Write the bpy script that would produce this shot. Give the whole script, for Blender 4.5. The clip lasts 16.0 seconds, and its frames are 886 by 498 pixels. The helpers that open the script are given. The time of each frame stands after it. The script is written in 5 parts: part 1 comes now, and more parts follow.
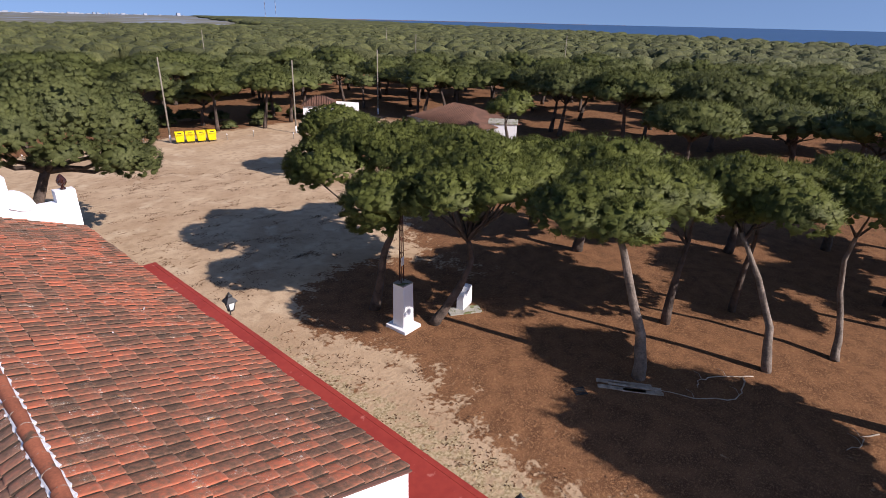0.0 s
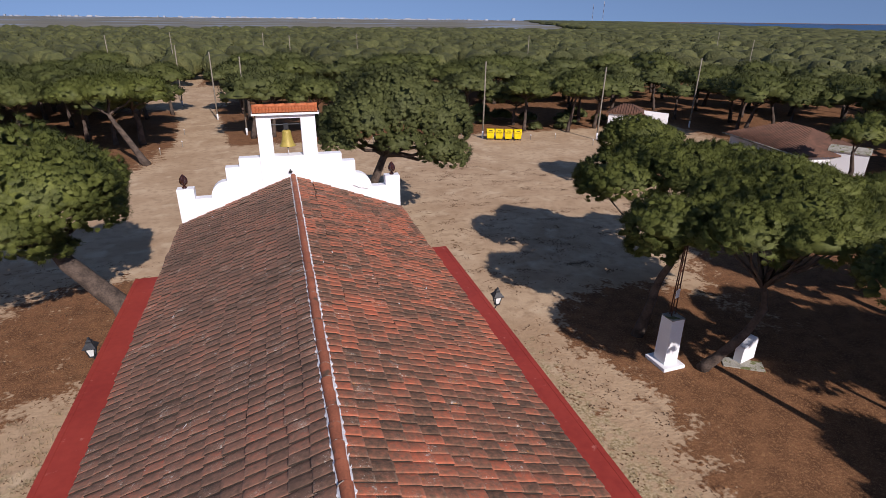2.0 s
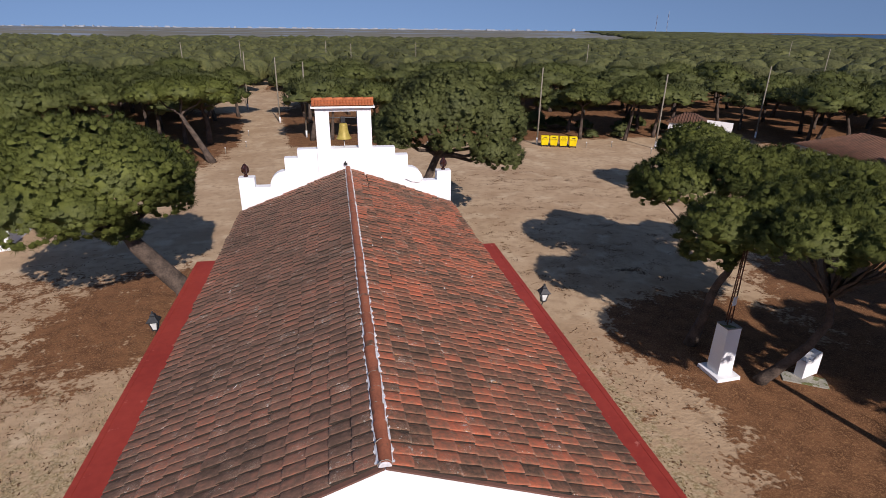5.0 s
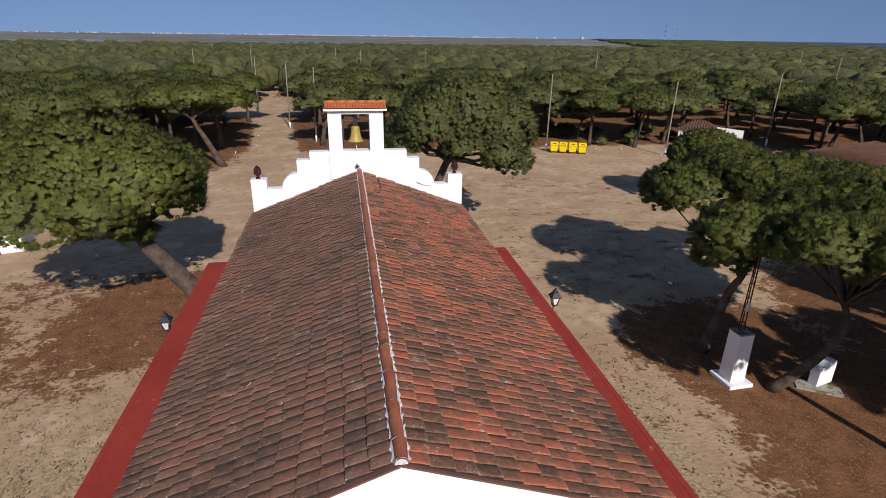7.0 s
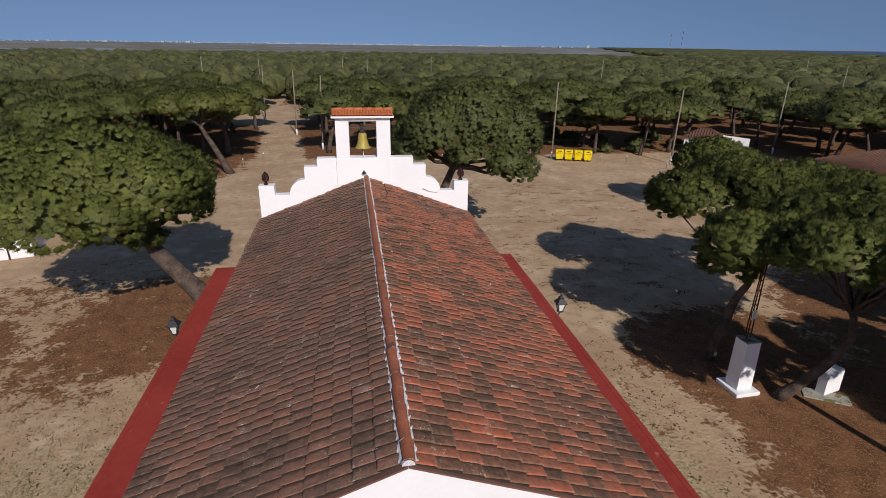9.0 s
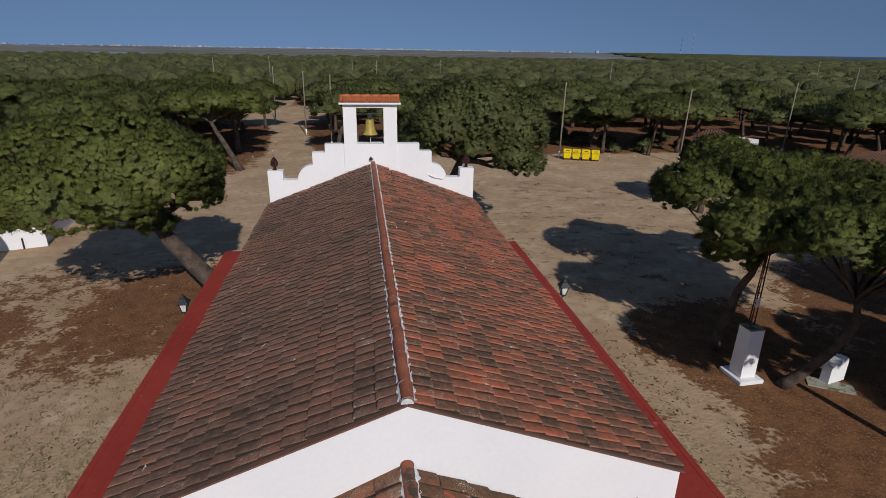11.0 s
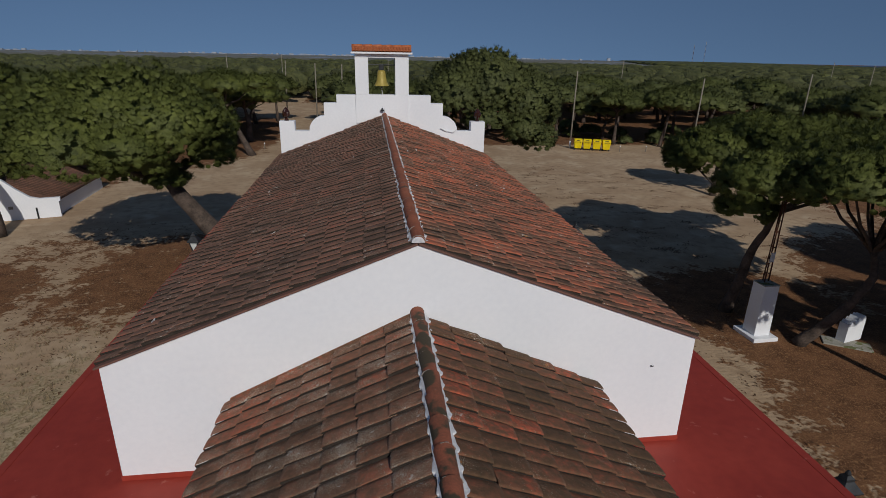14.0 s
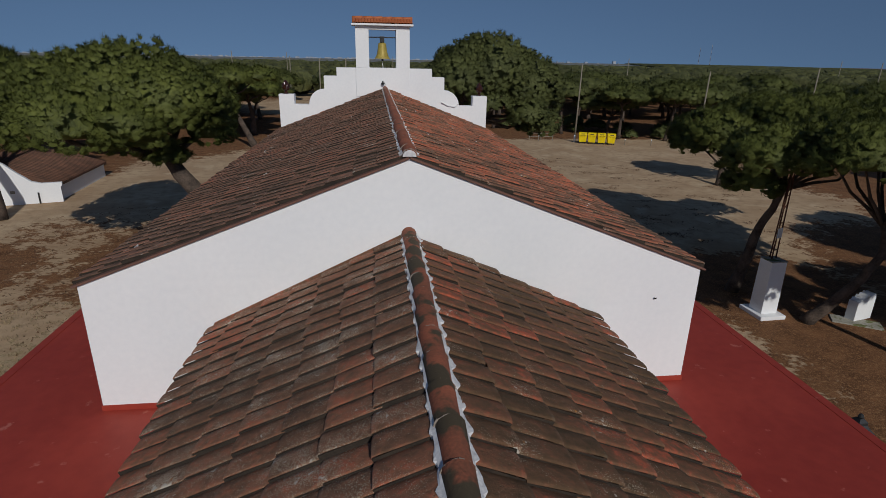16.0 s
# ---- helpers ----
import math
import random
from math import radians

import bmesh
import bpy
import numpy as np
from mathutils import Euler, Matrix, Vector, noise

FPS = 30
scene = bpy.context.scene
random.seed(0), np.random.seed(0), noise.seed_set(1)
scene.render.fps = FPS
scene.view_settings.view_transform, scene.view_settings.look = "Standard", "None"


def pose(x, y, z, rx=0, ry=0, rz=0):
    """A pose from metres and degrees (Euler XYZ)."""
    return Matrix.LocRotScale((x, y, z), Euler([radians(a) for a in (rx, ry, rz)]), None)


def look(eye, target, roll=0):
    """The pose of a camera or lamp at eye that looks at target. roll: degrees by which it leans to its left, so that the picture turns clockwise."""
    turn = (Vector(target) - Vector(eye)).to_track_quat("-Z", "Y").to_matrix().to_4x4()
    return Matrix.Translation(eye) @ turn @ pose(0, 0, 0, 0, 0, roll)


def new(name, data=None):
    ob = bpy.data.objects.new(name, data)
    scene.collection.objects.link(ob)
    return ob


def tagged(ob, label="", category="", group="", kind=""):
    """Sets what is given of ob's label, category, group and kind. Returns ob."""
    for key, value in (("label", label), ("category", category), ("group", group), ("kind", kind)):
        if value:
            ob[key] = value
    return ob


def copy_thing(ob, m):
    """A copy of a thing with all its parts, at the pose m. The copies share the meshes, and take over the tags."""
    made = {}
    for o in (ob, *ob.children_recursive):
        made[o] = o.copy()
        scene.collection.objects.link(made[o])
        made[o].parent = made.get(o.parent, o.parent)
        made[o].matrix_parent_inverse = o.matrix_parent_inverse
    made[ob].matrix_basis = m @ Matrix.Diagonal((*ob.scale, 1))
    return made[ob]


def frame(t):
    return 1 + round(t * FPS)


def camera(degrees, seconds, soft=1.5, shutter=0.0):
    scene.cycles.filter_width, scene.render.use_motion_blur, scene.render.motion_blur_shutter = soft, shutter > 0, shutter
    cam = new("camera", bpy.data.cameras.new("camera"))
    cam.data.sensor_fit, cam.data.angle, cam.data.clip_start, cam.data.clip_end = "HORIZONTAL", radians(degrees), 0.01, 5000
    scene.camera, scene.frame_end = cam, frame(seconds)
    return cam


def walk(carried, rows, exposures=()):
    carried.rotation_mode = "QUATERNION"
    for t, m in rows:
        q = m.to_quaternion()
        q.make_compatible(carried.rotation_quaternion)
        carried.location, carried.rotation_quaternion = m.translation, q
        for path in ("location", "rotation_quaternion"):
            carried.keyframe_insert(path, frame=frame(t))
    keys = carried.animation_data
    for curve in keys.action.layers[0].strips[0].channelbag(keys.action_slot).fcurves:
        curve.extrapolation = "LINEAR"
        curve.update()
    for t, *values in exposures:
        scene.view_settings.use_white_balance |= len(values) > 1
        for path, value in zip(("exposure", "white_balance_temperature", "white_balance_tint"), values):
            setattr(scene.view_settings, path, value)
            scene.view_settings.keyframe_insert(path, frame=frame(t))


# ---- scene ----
cam = camera(78.4, 16.0, soft=0.75)
PATH = [
    (0, (-0.56, -4.93, 13.693), (0.81, -3.699, 12.915), 1.3),
    (0.5, (-0.631, -5.074, 13.913), (0.536, -3.653, 13.128), 1.3),
    (1, (-0.738, -4.931, 13.998), (0.242, -3.376, 13.21), 1.0),
    (1.5, (-0.496, -4.942, 14.052), (0.202, -3.241, 13.263), 0.6),
    (2, (-0.35, -5.051, 14.082), (0.184, -3.29, 13.299), 0.6),
    (2.5, (-0.267, -4.986, 14.075), (0.217, -3.21, 13.294), 0.6),
    (3, (-0.196, -4.966, 13.996), (0.249, -3.177, 13.222), 0.6),
    (3.5, (-0.158, -5.092, 13.856), (0.257, -3.294, 13.086), 0.6),
    (4, (-0.29, -5.261, 13.732), (0.109, -3.456, 12.967), 0.7),
    (4.5, (-0.381, -5.41, 13.664), (-0.001, -3.599, 12.905), 0.7),
    (5, (-0.339, -5.401, 13.608), (0.018, -3.583, 12.854), 0.6),
    (7.5, (-0.501, -5.393, 13.464), (-0.172, -3.559, 12.738), 0.8),
    (8, (-0.482, -5.381, 13.458), (-0.159, -3.543, 12.738), 0.8),
    (8.5, (-0.514, -5.415, 13.513), (-0.196, -3.574, 12.798), 0.8),
    (10.8, (-0.553, -5.975, 12.895), (-0.249, -4.118, 12.218), 0.8),
    (11, (-0.488, -6.038, 12.843), (-0.201, -4.183, 12.151), 0.9),
    (11.5, (-0.427, -6.353, 12.623), (-0.146, -4.496, 11.934), 0.9),
    (12, (-0.391, -6.59, 12.326), (-0.115, -4.731, 11.641), 1.0),
    (12.5, (-0.388, -6.667, 11.921), (-0.117, -4.806, 11.242), 1.0),
    (13, (-0.398, -6.655, 11.516), (-0.135, -4.792, 10.839), 1.1),
    (13.5, (-0.487, -6.654, 11.115), (-0.228, -4.789, 10.441), 1.1),
    (14, (-0.583, -6.707, 10.727), (-0.329, -4.84, 10.058), 1.1),
    (14.5, (-0.658, -6.836, 10.402), (-0.407, -4.968, 9.735), 1.1),
    (15, (-0.622, -6.949, 10.105), (-0.377, -5.078, 9.441), 1.1),
    (15.5, (-0.504, -6.924, 9.834), (-0.264, -5.052, 9.173), 1.1),
    (16, (-0.416, -6.802, 9.581), (-0.179, -4.928, 8.921), 1.1),
]
LIGHT = [(0, 0.70, 6500, 22), (1, 0.45, 6500, 22), (2, 0.25, 6500, 22), (5, 0.17, 6600, 20), (8.5, -0.04, 6650, 17), (11, -0.43, 6450, 14), (12.5, -0.68, 6350, 12), (14.5, -0.82, 6350, 10.5), (16, -0.84, 6350, 10)]
walk(cam, [(t, look(eye, target, roll)) for t, eye, target, roll in PATH], LIGHT)

# world and light: clear autumn sky, low sun from the south
SUN_AZ, SUN_EL = radians(169.0), radians(32.0)
world = bpy.data.worlds.new("sky")
scene.world = world
world.use_nodes = True
wn = world.node_tree.nodes
wn.clear()
sky = wn.new("ShaderNodeTexSky")
sky.sky_type, sky.sun_disc = "NISHITA", False
sky.sun_elevation, sky.sun_rotation = SUN_EL, SUN_AZ
sky.air_density, sky.dust_density, sky.ozone_density = 1.0, 0.3, 4.0
back = wn.new("ShaderNodeBackground")
back.inputs["Strength"].default_value = 0.085
wout = wn.new("ShaderNodeOutputWorld")
# clear dry air: the band of haze at the horizon is thin
coord, parts, lift, join = wn.new("ShaderNodeTexCoord"), wn.new("ShaderNodeSeparateXYZ"), wn.new("ShaderNodeMapRange"), wn.new("ShaderNodeCombineXYZ")
lift.inputs["From Min"].default_value, lift.inputs["From Max"].default_value = -0.02, 1.0
lift.inputs["To Min"].default_value, lift.inputs["To Max"].default_value = 0.25, 1.0
world.node_tree.links.new(coord.outputs["Generated"], parts.inputs[0])
world.node_tree.links.new(parts.outputs["X"], join.inputs["X"])
world.node_tree.links.new(parts.outputs["Y"], join.inputs["Y"])
world.node_tree.links.new(parts.outputs["Z"], lift.inputs["Value"])
world.node_tree.links.new(lift.outputs[0], join.inputs["Z"])
world.node_tree.links.new(join.outputs[0], sky.inputs["Vector"])
world.node_tree.links.new(sky.outputs[0], back.inputs[0])
world.node_tree.links.new(back.outputs[0], wout.inputs[0])
sun_data = bpy.data.lights.new("sun", "SUN")
sun_data.energy, sun_data.angle, sun_data.color = 4.2, radians(0.53), (1.0, 0.95, 0.87)
sun_way = Vector((math.sin(SUN_AZ) * math.cos(SUN_EL), math.cos(SUN_AZ) * math.cos(SUN_EL), math.sin(SUN_EL)))
sun = new("sun", sun_data)
sun.matrix_world = look(sun_way * 60, (0, 0, 0))

rng = np.random.default_rng(7)


# ---- materials ----
def material(name, low, high, rough=0.8, scale=3.0, fine=40.0, bump=0.15, metal=0.0, spread=0.0, spots=None, spec=0.35, gap=0.02):
    """Two colours mixed by a coarse and a fine noise, with relief. spread: how far single pieces differ. spots: (colour, scale, amount)."""
    m = bpy.data.materials.new(name)
    m.use_nodes = True
    t = m.node_tree
    n, link = t.nodes, t.links.new
    bsdf = n["Principled BSDF"]
    geo = n.new("ShaderNodeNewGeometry")
    big = n.new("ShaderNodeTexNoise")
    big.inputs["Scale"].default_value, big.inputs["Detail"].default_value = scale, 5
    small = n.new("ShaderNodeTexNoise")
    small.inputs["Scale"].default_value, small.inputs["Detail"].default_value = fine, 3
    link(geo.outputs["Position"], big.inputs["Vector"])
    link(geo.outputs["Position"], small.inputs["Vector"])
    add = n.new("ShaderNodeMath")
    add.operation = "MULTIPLY_ADD"
    link(small.outputs["Fac"], add.inputs[0])
    add.inputs[1].default_value = 0.6
    link(big.outputs["Fac"], add.inputs[2])
    ramp = n.new("ShaderNodeMapRange")
    ramp.inputs["From Min"].default_value, ramp.inputs["From Max"].default_value = 0.55, 1.05
    link(add.outputs[0], ramp.inputs["Value"])
    mix = n.new("ShaderNodeMix")
    mix.data_type = "RGBA"
    mix.inputs["A"].default_value, mix.inputs["B"].default_value = (*low, 1), (*high, 1)
    link(ramp.outputs[0], mix.inputs["Factor"])
    colour = mix.outputs["Result"]
    if spots:
        speck = n.new("ShaderNodeTexNoise")
        speck.inputs["Scale"].default_value, speck.inputs["Detail"].default_value = spots[1], 4
        link(geo.outputs["Position"], speck.inputs["Vector"])
        cut = n.new("ShaderNodeMapRange")
        cut.inputs["From Min"].default_value, cut.inputs["From Max"].default_value = 1 - spots[2], 1 - spots[2] + 0.06
        link(speck.outputs["Fac"], cut.inputs["Value"])
        mix2 = n.new("ShaderNodeMix")
        mix2.data_type = "RGBA"
        mix2.inputs["B"].default_value = (*spots[0], 1)
        link(cut.outputs[0], mix2.inputs["Factor"])
        link(colour, mix2.inputs["A"])
        colour = mix2.outputs["Result"]
    if spread:
        val = n.new("ShaderNodeMapRange")
        val.inputs["To Min"].default_value, val.inputs["To Max"].default_value = 1 - spread, 1 + spread
        link(geo.outputs["Random Per Island"], val.inputs["Value"])
        hsv = n.new("ShaderNodeHueSaturation")
        link(val.outputs[0], hsv.inputs["Value"])
        link(colour, hsv.inputs["Color"])
        colour = hsv.outputs["Color"]
    link(colour, bsdf.inputs["Base Color"])
    bsdf.inputs["Roughness"].default_value, bsdf.inputs["Metallic"].default_value = rough, metal
    bsdf.inputs["Specular IOR Level"].default_value = spec
    if bump:
        b = n.new("ShaderNodeBump")
        b.inputs["Strength"].default_value, b.inputs["Distance"].default_value = bump, gap
        link(add.outputs[0], b.inputs["Height"])
        link(b.outputs[0], bsdf.inputs["Normal"])
    return m


def tile_material(name, stops, single, lichen=0.64, mixed=1.0, rimmed=0.5, chalk=0.0):
    """Weathered clay: a colour for each tile, grime in patches, pale and orange lichen in specks."""
    m = bpy.data.materials.new(name)
    m.use_nodes = True
    t = m.node_tree
    n, link = t.nodes, t.links.new
    bsdf = n["Principled BSDF"]
    geo, info = n.new("ShaderNodeNewGeometry"), n.new("ShaderNodeObjectInfo")
    ramp = n.new("ShaderNodeValToRGB")
    ramp.color_ramp.interpolation = "LINEAR"
    while len(ramp.color_ramp.elements) < len(stops):
        ramp.color_ramp.elements.new(0.5)
    for e, (at, c) in zip(ramp.color_ramp.elements, stops):
        e.position, e.color = at, (*c, 1)
    patch = n.new("ShaderNodeTexNoise")
    patch.inputs["Scale"].default_value, patch.inputs["Detail"].default_value = 0.65, 4
    link(geo.outputs["Position"], patch.inputs["Vector"])
    lean = n.new("ShaderNodeMath")
    lean.operation = "MULTIPLY_ADD"
    link(patch.outputs["Fac"], lean.inputs[0])
    lean.inputs[1].default_value = 1.55
    own = n.new("ShaderNodeMath")
    own.operation = "MULTIPLY"
    own.inputs[1].default_value = mixed
    link(info.outputs["Random"] if single else geo.outputs["Random Per Island"], own.inputs[0])
    link(own.outputs[0], lean.inputs[2])
    half = n.new("ShaderNodeMath")
    half.operation = "MULTIPLY_ADD"
    half.inputs[1].default_value, half.inputs[2].default_value = 0.66, -0.25
    link(lean.outputs[0], half.inputs[0])
    grime = n.new("ShaderNodeTexNoise")
    grime.inputs["Scale"].default_value, grime.inputs["Detail"].default_value, grime.inputs["Roughness"].default_value = 11.0, 8, 0.68
    link(geo.outputs["Position"], grime.inputs["Vector"])
    shift = n.new("ShaderNodeMath")
    shift.operation = "MULTIPLY_ADD"
    shift.inputs[1].default_value = 1.7
    link(grime.outputs["Fac"], shift.inputs[0])
    link(half.outputs[0], shift.inputs[2])
    off = n.new("ShaderNodeMath")
    off.operation = "SUBTRACT"
    off.inputs[1].default_value = 0.85
    link(shift.outputs[0], off.inputs[0])
    link(off.outputs[0], ramp.inputs["Fac"])
    colour = ramp.outputs["Color"]
    spread = n.new("ShaderNodeTexNoise")
    spread.inputs["Scale"].default_value, spread.inputs["Detail"].default_value = 2.6, 3
    link(geo.outputs["Position"], spread.inputs["Vector"])
    for c, s, cut in (((0.46, 0.385, 0.285), 105.0, lichen + 0.3), ((0.40, 0.17, 0.045), 9.0, 1.07), ((0.56, 0.52, 0.45), 17.0, 1.08 - chalk)):
        speck = n.new("ShaderNodeTexNoise")
        speck.inputs["Scale"].default_value, speck.inputs["Detail"].default_value = s, 4
        link(geo.outputs["Position"], speck.inputs["Vector"])
        edge = n.new("ShaderNodeMapRange")
        edge.inputs["From Min"].default_value, edge.inputs["From Max"].default_value = cut, cut + 0.025
        edge.inputs["To Max"].default_value = 0.7
        both = n.new("ShaderNodeMath")
        both.operation = "MULTIPLY_ADD"
        both.inputs[1].default_value = 0.6
        link(spread.outputs["Fac"], both.inputs[0])
        link(speck.outputs["Fac"], both.inputs[2])
        link(both.outputs[0], edge.inputs["Value"])
        mix = n.new("ShaderNodeMix")
        mix.data_type = "RGBA"
        mix.inputs["B"].default_value = (*c, 1)
        link(edge.outputs[0], mix.inputs["Factor"])
        link(colour, mix.inputs["A"])
        colour = mix.outputs["Result"]
    # pale crust of lime and lichen on the worn lower rims
    rim, crust, worn, lime = n.new("ShaderNodeAttribute"), n.new("ShaderNodeTexNoise"), n.new("ShaderNodeMapRange"), n.new("ShaderNodeMix")
    rim.attribute_name, lime.data_type = "rim", "RGBA"
    crust.inputs["Scale"].default_value, crust.inputs["Detail"].default_value = 7.0, 4
    link(geo.outputs["Position"], crust.inputs["Vector"])
    worn.inputs["From Min"].default_value, worn.inputs["From Max"].default_value, worn.inputs["To Max"].default_value = 0.38, 0.66, rimmed
    link(crust.outputs["Fac"], worn.inputs["Value"])
    on = n.new("ShaderNodeMath")
    on.operation = "MULTIPLY"
    link(rim.outputs["Fac"], on.inputs[0])
    link(worn.outputs[0], on.inputs[1])
    link(on.outputs[0], lime.inputs["Factor"])
    link(colour, lime.inputs["A"])
    lime.inputs["B"].default_value = (0.44, 0.35, 0.26, 1)
    colour = lime.outputs["Result"]
    link(colour, bsdf.inputs["Base Color"])
    bsdf.inputs["Roughness"].default_value, bsdf.inputs["Specular IOR Level"].default_value = 0.85, 0.25
    b = n.new("ShaderNodeBump")
    b.inputs["Strength"].default_value, b.inputs["Distance"].default_value = 0.8, 0.02
    link(grime.outputs["Fac"], b.inputs["Height"])
    link(b.outputs[0], bsdf.inputs["Normal"])
    return m


WHITE = material("white_limewash", (0.73, 0.745, 0.765), (0.80, 0.81, 0.82), 0.85, 0.5, 12, 0.05, gap=0.003)
# Far white, greyed and blued: the distance haze is put into the colour.
WHITE_FAR = material("far_white_hazed", (0.21, 0.24, 0.29), (0.38, 0.41, 0.46), 0.9, 0.02, 0.3, 0)
RED = material("red_roof_paint", (0.245, 0.029, 0.019), (0.340, 0.047, 0.029), 0.55, 0.5, 6, 0.1, spots=((0.42, 0.12, 0.09), 5.0, 0.33), gap=0.006)
DARK_STOPS = ((0, (0.106, 0.067, 0.047)), (0.35, (0.195, 0.112, 0.076)), (0.62, (0.280, 0.137, 0.089)), (0.84, (0.37, 0.138, 0.084)), (1, (0.47, 0.142, 0.078)))
WARM_STOPS = ((0, (0.082, 0.054, 0.037)), (0.27, (0.155, 0.086, 0.054)), (0.52, (0.250, 0.112, 0.068)), (0.75, (0.375, 0.126, 0.069)), (1, (0.50, 0.138, 0.072)))
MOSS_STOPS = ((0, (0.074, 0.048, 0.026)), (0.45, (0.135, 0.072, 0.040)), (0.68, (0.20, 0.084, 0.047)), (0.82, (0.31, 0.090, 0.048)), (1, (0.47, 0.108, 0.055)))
TILE_DARK = tile_material("clay_tile_grey_brown", DARK_STOPS, False, 0.66, 0.45, 0.15, 0.07)
TILE_WARM = tile_material("clay_tile_worn_red", WARM_STOPS, False, 0.68, 0.8, 0.25, 0.055)
LICHEN_STOPS = ((0, (0.100, 0.060, 0.037)), (0.4, (0.185, 0.096, 0.057)), (0.66, (0.275, 0.117, 0.067)), (0.84, (0.37, 0.118, 0.066)), (1, (0.48, 0.125, 0.066)))
TILE_LICHEN = tile_material("clay_tile_lichen", LICHEN_STOPS, False, 0.59, 0.6, 0.2, 0.07)
TILE_LICHEN_ONE = tile_material("clay_tile_lichen_single", LICHEN_STOPS, True, 0.59, 0.6, 0.2, 0.07)
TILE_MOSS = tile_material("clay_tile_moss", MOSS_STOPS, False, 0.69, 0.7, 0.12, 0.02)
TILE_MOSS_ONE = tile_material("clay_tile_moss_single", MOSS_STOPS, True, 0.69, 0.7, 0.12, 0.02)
RIDGE = material("ridge_clay", (0.20, 0.068, 0.036), (0.37, 0.12, 0.06), 0.8, 2.2, 30, 0.35, spread=0.2, spots=((0.10, 0.06, 0.038), 2.6, 0.40), gap=0.015)
RIDGE_OLD = material("mossy_ridge_clay", (0.13, 0.056, 0.033), (0.33, 0.10, 0.053), 0.85, 2.6, 45, 0.5, spread=0.2, spots=((0.065, 0.05, 0.030), 3.4, 0.52), gap=0.015)
NEW_TILE = material("new_clay_tile", (0.34, 0.092, 0.034), (0.47, 0.15, 0.056), 0.7, 6, 40, 0.2, spread=0.25, gap=0.01)
# Near-black tile edges: the gap shade between rows, with dirt, put into the colour.
JOINT = material("shade_and_dirt_in_tile_joints", (0.018, 0.014, 0.011), (0.05, 0.037, 0.027), 0.95, 6, 60, 0.2)
VERGE = material("verge_clay", (0.10, 0.06, 0.047), (0.19, 0.085, 0.06), 0.85, 2.5, 30, 0.2, gap=0.01)
MORTAR = material("white_mortar", (0.5, 0.5, 0.52), (0.8, 0.8, 0.8), 0.9, 8, 40, 0.3, gap=0.01)
LIME = material("old_lime_mortar", (0.20, 0.16, 0.125), (0.36, 0.31, 0.26), 0.9, 8, 50, 0.3, gap=0.005)
BRASS = material("bell_bronze", (0.30, 0.23, 0.05), (0.42, 0.335, 0.08), 0.5, 5, 30, 0.08, metal=0.15)
IRON = material("black_iron", (0.02, 0.022, 0.024), (0.045, 0.047, 0.05), 0.5, 6, 50, 0.1, metal=0.4)
RUST = material("rusty_iron", (0.05, 0.022, 0.014), (0.11, 0.04, 0.022), 0.8, 6, 50, 0.2, metal=0.2)
GLASS = material("milky_lamp_glass", (0.55, 0.57, 0.55), (0.7, 0.72, 0.7), 0.25, 4, 30, 0.03, spec=0.5)
GLAZE = material("brown_glaze", (0.022, 0.008, 0.005), (0.048, 0.014, 0.007), 0.12, 9, 40, 0.05, spec=0.6)
YELLOW = material("yellow_bin_plastic", (0.68, 0.5, 0.0), (0.8, 0.62, 0.005), 0.45, 2, 20, 0.05)
RUBBER = material("black_rubber", (0.02, 0.02, 0.02), (0.04, 0.04, 0.04), 0.7, 6, 40, 0.1)
# One bark twice: darkened for shaded trunks, lightened for sunlit ones.
BARK = material("pine_bark", (0.034, 0.026, 0.021), (0.125, 0.092, 0.072), 0.95, 2.5, 14, 0.9, gap=0.05)
BARK_SUNLIT = material("sunlit_pine_bark", (0.085, 0.07, 0.056), (0.27, 0.22, 0.18), 0.95, 2.5, 14, 0.9, gap=0.05)
LEAF = material("pine_needles", (0.050, 0.063, 0.014), (0.158, 0.180, 0.042), 0.6, 1.3, 26, 0.25, spread=0.11, spec=0.25, gap=0.08)
LEAF_WOOD = material("woodland_needles", (0.044, 0.056, 0.015), (0.128, 0.144, 0.042), 0.65, 0.8, 14, 0.3, spread=0.10, spec=0.2, gap=0.1)
LEAF_DRY = material("olive_needles", (0.047, 0.058, 0.018), (0.132, 0.148, 0.048), 0.65, 1.2, 26, 0.25, spread=0.11, spec=0.25, gap=0.08)
CANOPY = material("far_pine_canopy", (0.037, 0.045, 0.014), (0.104, 0.108, 0.034), 0.75, 0.45, 2.6, 1.0, spread=0.3, gap=0.7)
POLE_WOOD = material("grey_pole_wood", (0.16, 0.14, 0.11), (0.28, 0.25, 0.2), 0.9, 3, 30, 0.3)
DEAD_WOOD = material("bleached_wood", (0.25, 0.2, 0.15), (0.5, 0.42, 0.33), 0.9, 4, 30, 0.4)
CONCRETE = material("mossy_concrete", (0.2, 0.19, 0.15), (0.4, 0.39, 0.34), 0.9, 2, 18, 0.3, spots=((0.12, 0.13, 0.05), 3.0, 0.45))
HOUSE_TILE = material("far_roof_tile", (0.075, 0.042, 0.029), (0.155, 0.076, 0.049), 0.85, 1.2, 9, 0.3, spread=0.3)
GRASS = material("dry_grass", (0.20, 0.15, 0.08), (0.36, 0.28, 0.165), 0.8, 2, 12, 0, spread=0.4)
DEBRIS = material("leaf_debris", (0.05, 0.028, 0.015), (0.17, 0.085, 0.042), 0.9, 2, 12, 0, spread=0.5)
